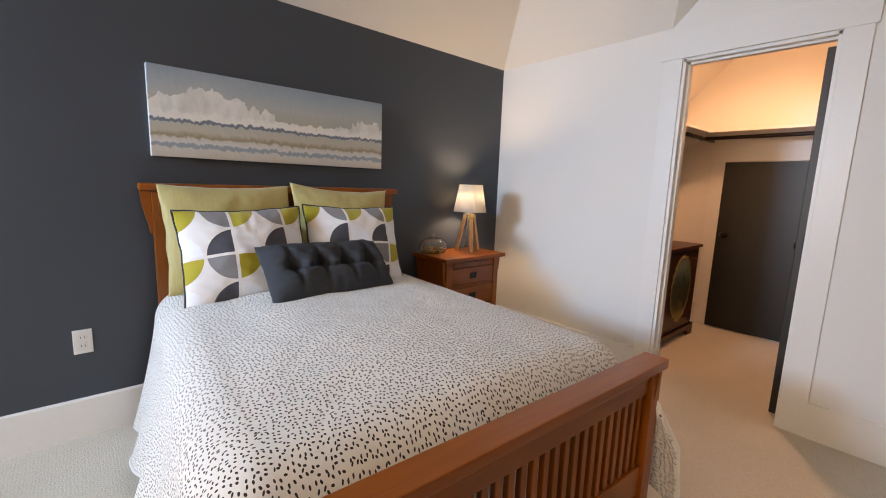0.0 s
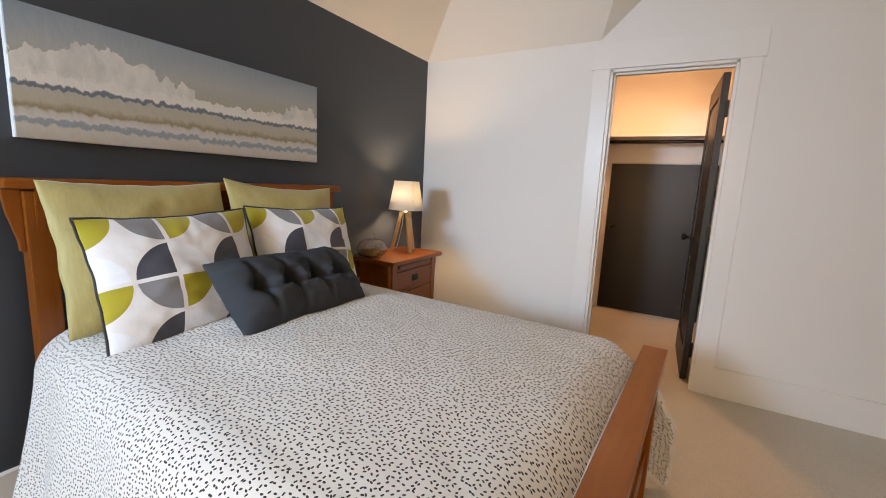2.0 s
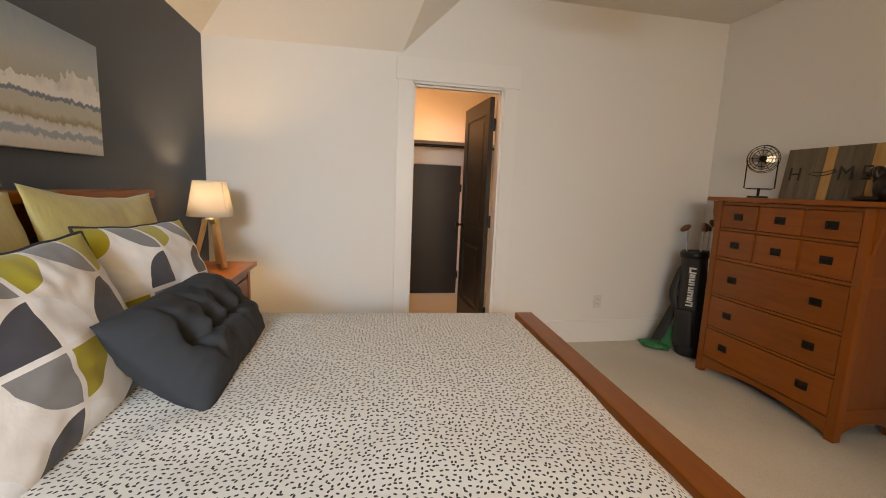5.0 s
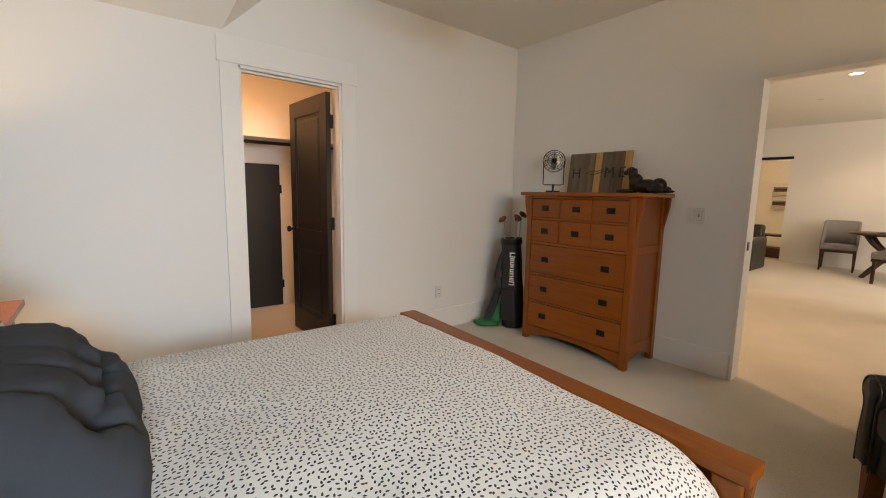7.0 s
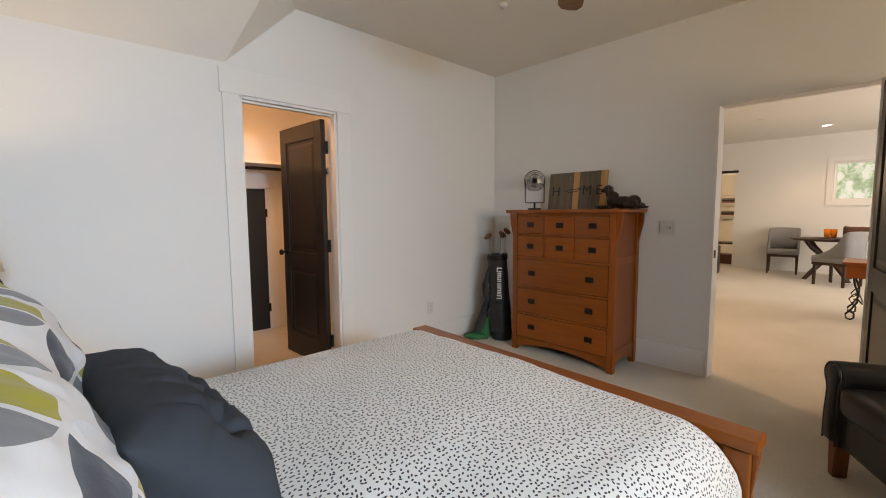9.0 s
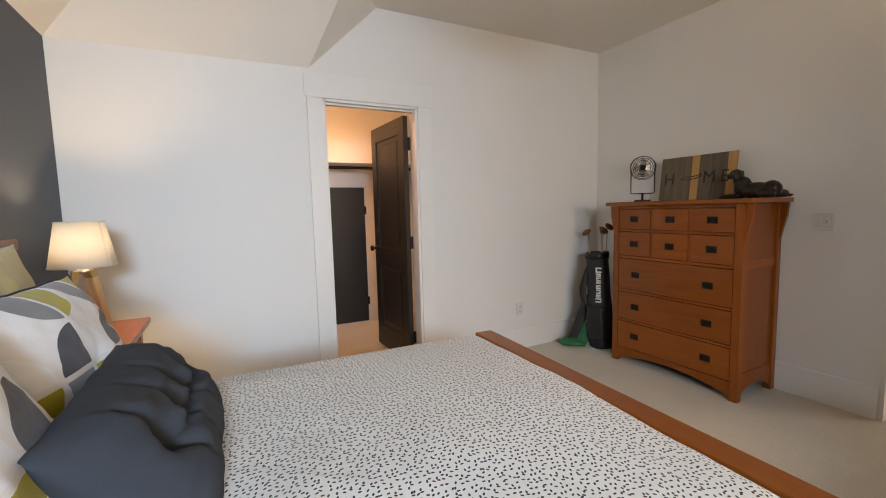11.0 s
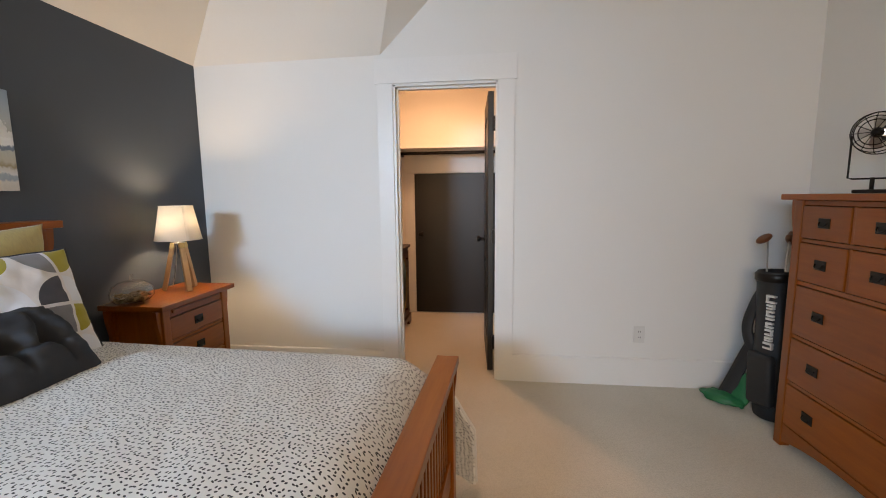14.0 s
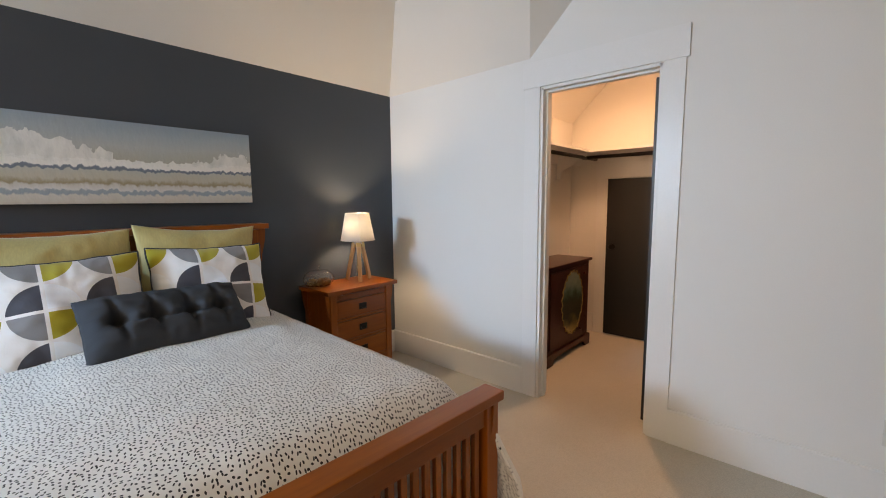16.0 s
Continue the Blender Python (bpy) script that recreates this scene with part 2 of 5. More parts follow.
def prism(pts, a0, a1, axis="y", bev=0.0):
    """An outline in a plane, pushed out along an axis. axis y: pts are (x, z); axis x: (y, z); axis z: (x, y)."""
    b = bmesh.new()
    def at(p, a):
        return {"y": (p[0], a, p[1]), "x": (a, p[0], p[1]), "z": (p[0], p[1], a)}[axis]
    lo = [b.verts.new(at(p, a0)) for p in pts]
    hi = [b.verts.new(at(p, a1)) for p in pts]
    b.faces.new(lo)
    b.faces.new(hi[::-1])
    n = len(pts)
    for i in range(n):
        b.faces.new((lo[i], hi[i], hi[(i + 1) % n], lo[(i + 1) % n]))
    bmesh.ops.recalc_face_normals(b, faces=b.faces[:])
    if bev:
        bmesh.ops.bevel(b, geom=b.edges[:], offset=bev, segments=2, affect="EDGES")
    return b


def turned(profile, seg=28, cap=True):
    """A body turned round z from (radius, z) pairs."""
    b = bmesh.new()
    rings = []
    for r, z in profile:
        rings.append([b.verts.new((r * math.cos(2 * math.pi * i / seg), r * math.sin(2 * math.pi * i / seg), z)) for i in range(seg)])
    for p, q in zip(rings, rings[1:]):
        for i in range(seg):
            b.faces.new((p[i], p[(i + 1) % seg], q[(i + 1) % seg], q[i]))
    if cap:
        b.faces.new(rings[0][::-1])
        b.faces.new(rings[-1])
    return b


def rod(a, c, r0, r1=None, seg=14):
    """A tapered round bar between two points."""
    r1 = r0 if r1 is None else r1
    d = Vector(c) - Vector(a)
    b = turned([(r0, 0), (r1, d.length)], seg)
    b.transform(Matrix.Translation(a) @ d.to_track_quat("Z", "Y").to_matrix().to_4x4())
    return b


def tube(pts, r, seg=10, closed=False):
    """A round bar along a smooth line of points."""
    b = bmesh.new()
    P = [Vector(p) for p in pts]
    rings = []
    n = len(P)
    up = Vector((0.13, 0.21, 0.97)).normalized()
    for i, p in enumerate(P):
        t = (P[(i + 1) % n] - P[i - 1]) if closed else (P[min(i + 1, n - 1)] - P[max(i - 1, 0)])
        t.normalize()
        u = t.cross(up)
        u = u.normalized() if u.length > 1e-4 else t.cross(Vector((1, 0, 0))).normalized()
        w = t.cross(u)
        rr = r(i / (n - 1)) if callable(r) else r
        rings.append([b.verts.new(p + rr * (math.cos(2 * math.pi * k / seg) * u + math.sin(2 * math.pi * k / seg) * w)) for k in range(seg)])
    pairs = list(zip(rings, rings[1:])) + ([(rings[-1], rings[0])] if closed else [])
    for p, q in pairs:
        for k in range(seg):
            b.faces.new((p[k], p[(k + 1) % seg], q[(k + 1) % seg], q[k]))
    if not closed:
        b.faces.new(rings[0][::-1])
        b.faces.new(rings[-1])
    bmesh.ops.recalc_face_normals(b, faces=b.faces[:])
    return b


def struct(name, bm, material, label, category="wall"):
    return tagged(part(name, bm, material), label, category, kind="structure")


# ---- the bedroom's shell ----
XE, YN, YS, XW = 2.75, 2.60, -1.502, -3.10   # inner faces of the four walls
ZC, ZK = 2.75, 2.245                        # flat ceiling; foot of the slopes
DY0, DY1, DH = 0.442, 1.150, 2.072           # closet doorway in the east wall
BX0, BX1, BH = -0.205, 0.642, 2.07           # doorway in the south wall
T = 0.12
CX1, CY0, CY1 = 4.46, -0.25, 1.72           # the closet's inner faces

wall = box(-3.3, XE + T, YN, YN + T, -0.02, 3.0)
struct("wall_north", wall, NAVY, "charcoal navy painted accent wall behind the bed")
w = box(XE, XE + T, YS - T, DY0, -0.02, 3.0)
box(XE, XE + T, DY1, YN, -0.02, 3.0, bm=w)
box(XE, XE + T, DY0, DY1, DH, 3.0, bm=w)
struct("wall_east", w, WHITE, "warm white painted wall with the closet doorway")
w = box(BX1, XE, YS - T, YS, -0.02, 3.0)
box(XW - 0.2, BX0, YS - T, YS, -0.02, 3.0, bm=w)
box(BX0, BX1, YS - T, YS, BH, 3.0, bm=w)
struct("wall_south", w, WHITE, "warm white painted wall with the bedroom doorway")
WY0, WY1, WZ0, WZ1 = 1.56, 2.48, 1.50, 2.24
# opening of the added second window, unseen, for the warm fill lamp
VY0, VY1, VZ0, VZ1 = 0.02, 1.32, 0.95, 2.05
w = box(XW - T, XW, YS, VY0, -0.02, 3.0)
box(XW - T, XW, VY1, WY0, -0.02, 3.0, bm=w)
box(XW - T, XW, VY0, VY1, -0.02, VZ0, bm=w)
box(XW - T, XW, VY0, VY1, VZ1, 3.0, bm=w)
box(XW - T, XW, WY1, YN, -0.02, 3.0, bm=w)
box(XW - T, XW, WY0, WY1, -0.02, WZ0, bm=w)
box(XW - T, XW, WY0, WY1, WZ1, 3.0, bm=w)
struct("wall_west", w, WHITE, "white painted wall with the bedroom window")
struct("floor", box(-3.32, 4.72, -13.12, 2.72, -0.12, 0.0), CARPET, "cream low-pile carpet with fine ribs", "floor")
ground = struct("ground", box(-60, 60, -60, 60, -3.2, -3.0), plain("lawn", (0.06, 0.10, 0.03), 0.9, 0.3, 20, 0.4), "green lawn outside the house", "ground")

# ceiling: flat in the middle, sloping down to the north wall and to the north part of the east wall
K = ZC - ZK
SY = 1.238
c = bmesh.new()
V = c.verts.new
n0, n1 = V((XW - 0.2, YN + 0.01, ZK)), V((XE + 0.005, YN + 0.01, ZK))
m0, m1 = V((XW - 0.2, YN - K, ZC)), V((XE - 0.75 * K, YN - K, ZC))
s0, s1 = V((XE + 0.005, SY, ZK + 0.015)), V((XE - 0.75 * K, SY - 0.42 * K, ZC))
b1 = V((XE + 0.005, SY - K, ZC))
c.faces.new((n0, n1, m1, m0))
c.faces.new((n1, s0, s1, m1))
c.faces.new((s0, b1, s1))
q0, q1, q2 = V((XW - 0.2, YS - 0.05, ZC)), V((XE + 0.005, YS - 0.05, ZC)), V((XW - 0.2, SY - 0.42 * K, ZC))
c.faces.new((m0, m1, s1, q2))
c.faces.new((q2, s1, b1, q1, q0))
ex = bmesh.ops.extrude_face_region(c, geom=c.faces[:])
for e in ex["geom"]:
    if isinstance(e, bmesh.types.BMVert):
        e.co.z += 0.35
bmesh.ops.recalc_face_normals(c, faces=c.faces[:])
struct("ceiling", c, CEIL, "warm white ceiling that slopes down over the bed", "ceiling")


def baseboard(name, pts, h=0.195, t=0.016):
    """A board along a wall from one point to another; the room is to the left of the way."""
    (x0, y0), (x1, y1) = pts
    L = math.hypot(x1 - x0, y1 - y0)
    b = prism([(0, 0), (t, 0), (t, h - 0.006), (t - 0.006, h), (0, h)], 0, L, "y")
    b.transform(pose(x0, y0, 0, 0, 0, math.degrees(math.atan2(-(x1 - x0), y1 - y0))) @ Matrix.Scale(-1, 4, (1, 0, 0)))
    bmesh.ops.reverse_faces(b, faces=b.faces[:])
    return struct(name, b, TRIM, "tall white painted baseboard", "baseboard")


baseboard("baseboard", ((XE - 0.02, YN), (XW, YN)))
baseboard("baseboard", ((XE, DY1 + 0.11), (XE, YN)))
baseboard("baseboard", ((XE, YS), (XE, DY0 - 0.11)))
baseboard("baseboard", ((BX1 + 0.01, YS), (XE - 0.02, YS)))
baseboard("baseboard", ((XW, YN - 0.02), (XW, YS)))


# ---- door casings ----
def casing_x(name, x, side, y0, y1, h, w=0.112, right=True, left=True):
    """Flat casing round an opening in a wall of constant x."""
    th = thing(name, x, (y0 + y1) / 2, 0, "flat white painted door casing with a taller head board", "door casing", kind="structure")
    d = 0.013 * side
    m = -(y0 + y1) / 2
    for a, b_, on in ((y0 - w, y0 - 0.004, right), (y1 + 0.004, y1 + w, left)):
        if on:
            part("side_board", box(min(0, d), max(0, d), a + m, b_ + m, 0, h + 0.004, 0.002), TRIM, th)
    d2 = 0.017 * side
    part("head_board", box(min(0, d2), max(0, d2), y0 - w - 0.014 + m, y1 + w + 0.014 + m, h + 0.004, h + 0.165, 0.002), TRIM, th)
    j = bmesh.new()
    T0, T1 = (0.001, T - 0.001) if side < 0 else (-T + 0.001, -0.001)
    box(T0, T1, y0 + m - 0.002, y0 + m + 0.014, 0, h, bm=j)
    box(T0, T1, y1 + m - 0.014, y1 + m + 0.002, 0, h, bm=j)
    box(T0, T1, y0 + m, y1 + m, h - 0.014, h + 0.002, bm=j)
    # door stop
    mid = (T0 + T1) / 2
    box(mid - 0.018, mid + 0.018, y1 + m - 0.026, y1 + m - 0.013, 0, h - 0.014, bm=j)
    box(mid - 0.018, mid + 0.018, y0 + m + 0.014, y1 + m - 0.014, h - 0.027, h - 0.013, bm=j)
    part("jamb", j, TRIM, th)
    return th


casing_x("door_casing_east", XE, -1, DY0, DY1, DH)
cs = thing("door_casing_south", (BX0 + BX1) / 2, YS, 0, "white painted jamb of the wide bedroom doorway", "door casing", kind="structure")
j = bmesh.new()
mx_ = (BX0 + BX1) / 2
box(BX0 - mx_ - 0.002, BX0 - mx_ + 0.014, -T - 0.012, 0.006, 0, BH, bm=j)
box(BX1 - mx_ - 0.014, BX1 - mx_ + 0.002, -T - 0.012, 0.006, 0, BH, bm=j)
box(BX0 - mx_, BX1 - mx_, -T - 0.012, 0.006, BH - 0.014, BH + 0.002, bm=j)
part("jamb", j, TRIM, cs)
part("strike_plate", box(BX1 - mx_ - 0.018, BX1 - mx_ - 0.012, -0.06, -0.025, 0.93, 0.99, 0.001), BLACKMETAL, cs, "black metal strike plate")


# ---- panelled doors ----
def door_leaf(name, x, y, rz, w, h, label, hinges=True, knob_side=1, knobs=(-1, 1)):
    """A two-panel door that runs from its hinge along its own +x, 40 mm thick along y."""
    th = thing(name, x, y, 0.012, label, "door", rz=rz)
    b = bmesh.new()
    t, st = 0.02, 0.105
    rails = [(0, 0.2), (0.80, 0.94), (h - 0.13, h)]
    box(0, st, -t, t, 0, h, 0.002, 1, bm=b)
    box(w - st, w, -t, t, 0, h, 0.002, 1, bm=b)
    for a, c_ in rails:
        box(st, w - st, -t, t, a, c_, 0.0, 1, bm=b)
    part("frame", b, DARKDOOR, th)
    for (a0, a1), (b0, b1_) in zip(rails, rails[1:]):
        p = box(st, w - st, -0.009, 0.009, a1, b0, 0.0)
        for s in (-1, 1):
            # bevelled raised field on both faces
            f = bmesh.new()
            x0, x1, z0, z1 = st + 0.03, w - st - 0.03, a1 + 0.03, b0 - 0.03
            o = [f.verts.new(q) for q in ((x0, s * 0.009, z0), (x1, s * 0.009, z0), (x1, s * 0.009, z1), (x0, s * 0.009, z1))]
            g = 0.025
            i_ = [f.verts.new(q) for q in ((x0 + g, s * 0.016, z0 + g), (x1 - g, s * 0.016, z0 + g), (x1 - g, s * 0.016, z1 - g), (x0 + g, s * 0.016, z1 - g))]
            f.faces.new(i_)
            for k in range(4):
                f.faces.new((o[k], o[(k + 1) % 4], i_[(k + 1) % 4], i_[k]))
            bmesh.ops.recalc_face_normals(f, faces=f.faces[:])
            merge(p, f)
        part("panel", p, DARKDOOR, th)
    for s in knobs:
        k = turned([(0.030, 0), (0.030, 0.006), (0.011, 0.009), (0.011, 0.035), (0.022, 0.042), (0.028, 0.055), (0.022, 0.066), (0.008, 0.069)], 18)
        k.transform(pose(w - 0.06, s * t, 0.93, -90 * s))
        part("door_knob", k, BLACKMETAL, th, "dark bronze round door knob", True)
    if hinges:
        for z in (0.22, h / 2, h - 0.22):
            k = box(-0.022, 0.012, knob_side * (t + 0.001) - 0.012, knob_side * (t + 0.001) + 0.012, z - 0.05, z + 0.05, 0.003)
            part("hinge", k, BLACKMETAL, th, "black steel butt hinge")
    return th


door_leaf("closet_door", XE + T + 0.012, DY0 + 0.045, 3.0, 0.70, 2.025, "black two-panel closet door standing open into the closet", knob_side=-1)
door_leaf("bedroom_door", BX0 - 0.017, YS + 0.03, 99.0, 0.86, 2.03, "black two-panel bedroom door standing open beside the armchair", knobs=(1,))

# ---- the closet ----
CW = plain("closet_wall_paint", (0.78, 0.76, 0.72), 0.55, 0.025, 150, 1.2, 0.1, 0.0006)
struct("wall_closet_north", box(XE + T, CX1 + T, CY1, CY1 + T, -0.02, 3.0), CW, "white closet side wall behind the painted cabinet")
struct("wall_closet_south", box(XE + T, CX1 + T, CY0 - T, CY0, -0.02, 3.0), CW, "white closet side wall behind the open door")
struct("wall_closet_east", box(CX1, CX1 + T, CY0, CY1, -0.02, 3.0), CW, "white closet end wall with a low access door")
cc = prism([(CY0, 2.75), (1.1, 2.75), (CY1 + 0.01, 2.13), (CY1 + 0.01, 3.0), (CY0, 3.0)], XE + T, CX1, "x")
struct("ceiling_closet", cc, CEIL, "closet ceiling with one sloping side", "ceiling")
baseboard("baseboard", ((CX1, 1.44), (CX1, CY1)))
baseboard("baseboard", ((CX1, CY1), (XE + T, CY1)))

ad = thing("access_door", CX1, 0.85, 0, "low flat black access door in the closet wall", "door")
part("slab", box(-0.03, -0.002, -0.475, 0.475, 0.012, 1.56, 0.002), DARKDOOR, ad)
for z in (0.25, 1.3):
    part("hinge", box(-0.04, -0.028, -0.49, -0.465, z - 0.045, z + 0.045, 0.002), BLACKMETAL, ad)
k = turned([(0.028, 0), (0.028, 0.006), (0.010, 0.009), (0.010, 0.03), (0.022, 0.04), (0.026, 0.05), (0.018, 0.06)], 16)
k.transform(pose(-0.03, 0.41, 0.90, 0, -90))
part("door_knob", k, BLACKMETAL, ad, "dark bronze round door knob", True)
ac = thing("door_casing_closet", CX1, 0.85, 0, "flat white casing round the low access door", "door casing", kind="structure")
part("side_board", box(-0.018, 0, 0.478, 0.585, 0, 1.565, 0.002), TRIM, ac)
part("side_board", box(-0.018, 0, -0.585, -0.478, 0, 1.565, 0.002), TRIM, ac)
part("head_board", box(-0.022, 0, -0.6, 0.6, 1.567, 1.71, 0.002), TRIM, ac)

sh = thing("closet_shelf", CX1, 0.75, 1.80, "white closet shelf on cleats with a dark clothes rail", "shelf")
part("shelf_board", box(-0.32, -0.002, CY0 - 0.75 + 0.002, CY1 - 0.75 - 0.002, 0.0, 0.022, 0.002), TRIM, sh)
part("cleat", box(-0.021, -0.002, CY0 - 0.75 + 0.002, CY1 - 0.75 - 0.002, -0.09, -0.001, 0.001), TRIM, sh)
part("shelf_board", box(XE + T - CX1 + 0.35, -0.322, CY1 - 0.75 - 0.32, CY1 - 0.75 - 0.002, 0.0, 0.022, 0.002), TRIM, sh)
part("cleat", box(XE + T - CX1 + 0.35, -0.022, CY1 - 0.75 - 0.021, CY1 - 0.75 - 0.002, -0.09, -0.001, 0.001), TRIM, sh)
part("clothes_rail", rod((-0.27, CY0 - 0.745, -0.045), (-0.27, CY1 - 0.755, -0.045), 0.016), BLACKMETAL, sh, "dark bronze clothes rail", True)
part("clothes_rail", rod((XE + T - CX1 + 0.35, CY1 - 1.02, -0.045), (-0.03, CY1 - 1.02, -0.045), 0.016), BLACKMETAL, sh, "dark bronze clothes rail", True)
br = prism([(0, 0), (-0.30, 0), (-0.30, -0.025), (-0.26, -0.06), (-0.06, -0.16), (-0.04, -0.24), (0, -0.24)], -0.01, 0.01, "y", 0.003)
br.transform(pose(-0.33, CY1 - 0.752, 0, 0, 0, 0) @ pose(0, 0, 0, 0, 0, 90) @ pose(0, 0, 0))
part("bracket", br, TRIM, sh, "white painted shelf bracket")


# ---- bed ----
bed = thing("bed", 0.7815, 1.575, 0, "mission style bed of honey cherry wood with slatted ends", "bed", rz=-2.7)
Y0 = 1.55
FY, HY = 0.668, 2.462
# footboard
FX, FW = 0.0, 0.783
for x in (FX - FW + 0.052, FX + FW - 0.052):
    part("foot_post", box(x - 0.033, x + 0.033, FY - Y0 - 0.033, FY - Y0 + 0.033, 0, 0.612, 0.004), OAKZ, bed)
part("foot_cap", box(FX - FW, FX + FW, FY - Y0 - 0.046, FY - Y0 + 0.046, 0.620, 0.656, 0.005), OAKX, bed)
part("foot_rail", box(FX - FW + 0.085, FX + FW - 0.085, FY - Y0 - 0.02, FY - Y0 + 0.02, 0.535, 0.619, 0.003), OAKX, bed)
part("foot_rail", box(FX - FW + 0.085, FX + FW - 0.085, FY - Y0 - 0.02, FY - Y0 + 0.02, 0.12, 0.24, 0.003), OAKX, bed)
for i in range(28):
    x = FX - 0.668 + i * 0.0495
    part("slat", box(x - 0.0125, x + 0.0125, FY - Y0 - 0.010, FY - Y0 + 0.010, 0.238, 0.537, 0.002, 1), OAKZ, bed)
for s in (-1, 1):
    cb = prism([(0.033, 0.618), (0.049, 0.618), (0.046, 0.575), (0.040, 0.52), (0.033, 0.46)], -0.014, 0.014, "y", 0.002)
    if s < 0:
        cb.transform(Matrix.Scale(-1, 4, (1, 0, 0)))
        bmesh.ops.reverse_faces(cb, faces=cb.faces[:])
    cb.transform(pose(FX + s * (FW - 0.052), FY - Y0, 0))
    part("corbel", cb, OAKZ, bed)
    cb = prism([(-0.033, 0.618), (-0.044, 0.618), (-0.041, 0.57), (-0.033, 0.50)], -0.010, 0.010, "x", 0.002)
    cb.transform(pose(FX + s * (FW - 0.052), FY - Y0, 0))
    part("corbel", cb, OAKZ, bed)
# headboard
HX, HW = -0.005, 0.700
for s in (-1, 1):
    x = HX + s * (HW - 0.085)
    part("head_post", box(x - 0.036, x + 0.036, HY - Y0 - 0.036, HY - Y0 + 0.036, 0, 1.188, 0.004), OAKZ, bed)
    cb = prism([(0.036, 1.192), (0.082, 1.192), (0.076, 1.12), (0.052, 1.02), (0.050, 0.985), (0.036, 0.985)], -0.016, 0.016, "y", 0.002)
    if s < 0:
        cb.transform(Matrix.Scale(-1, 4, (1, 0, 0)))
        bmesh.ops.reverse_faces(cb, faces=cb.faces[:])
    cb.transform(pose(x, HY - Y0, 0))
    part("corbel", cb, OAKZ, bed)
    cb = prism([(-0.036, 1.192), (-0.060, 1.192), (-0.052, 1.12), (-0.036, 1.05)], -0.012, 0.012, "x", 0.002)
    cb.transform(pose(x, HY - Y0, 0))
    part("corbel", cb, OAKZ, bed)
part("head_cap", box(HX - HW, HX + HW, HY - Y0 - 0.068, HY - Y0 + 0.068, 1.195, 1.228, 0.005), OAKX, bed)
part("head_rail", box(HX - HW + 0.122, HX + HW - 0.122, HY - Y0 - 0.02, HY - Y0 + 0.02, 1.09, 1.194, 0.003), OAKX, bed)
part("head_rail", box(HX - HW + 0.122, HX + HW - 0.122, HY - Y0 - 0.02, HY - Y0 + 0.02, 0.36, 0.50, 0.003), OAKX, bed)
for i in range(16):
    x = HX - 0.545 + i * 0.0727
    part("slat", box(x - 0.016, x + 0.016, HY - Y0 - 0.010, HY - Y0 + 0.010, 0.49, 1.092, 0.002, 1), OAKZ, bed)
for s in (-1, 1):
    x = s * 0.63
    part("side_rail", box(x - 0.014, x + 0.014, FY - Y0 + 0.034, HY - Y0 - 0.037, 0.17, 0.33, 0.003), OAKY, bed)
part("mattress", box(-0.65, 0.65, FY - Y0 + 0.05, HY - Y0 - 0.05, 0.26, 0.645, 0.05, 4), plain("mattress_ticking", (0.75, 0.74, 0.72), 0.8), bed, "white mattress and box spring")


# ---- the bedroom's window ----
wf = thing("window_1", XW, (WY0 + WY1) / 2, WZ0, "white framed bedroom window out of view", "window", kind="structure")
hw, hh = (WY1 - WY0) / 2, WZ1 - WZ0
b = bmesh.new()
box(-0.09, -0.03, -hw, -hw + 0.05, 0, hh, bm=b)
box(-0.09, -0.03, hw - 0.05, hw, 0, hh, bm=b)
box(-0.09, -0.03, -hw + 0.05, hw - 0.05, 0, 0.05, bm=b)
box(-0.09, -0.03, -hw + 0.05, hw - 0.05, hh - 0.05, hh, bm=b)
part("window_frame", b, TRIM, wf)


# added window out of view, only a frame for the warm fill lamp
wf = thing("window_3", XW, (VY0 + VY1) / 2, VZ0, "white framed bedroom window out of view", "window", kind="structure")
hw, hh = (VY1 - VY0) / 2, VZ1 - VZ0
b = bmesh.new()
box(-0.09, -0.03, -hw, -hw + 0.05, 0, hh, bm=b)
box(-0.09, -0.03, hw - 0.05, hw, 0, hh, bm=b)
box(-0.09, -0.03, -hw + 0.05, hw - 0.05, 0, 0.05, bm=b)
box(-0.09, -0.03, -hw + 0.05, hw - 0.05, hh - 0.05, hh, bm=b)
part("window_frame", b, TRIM, wf)


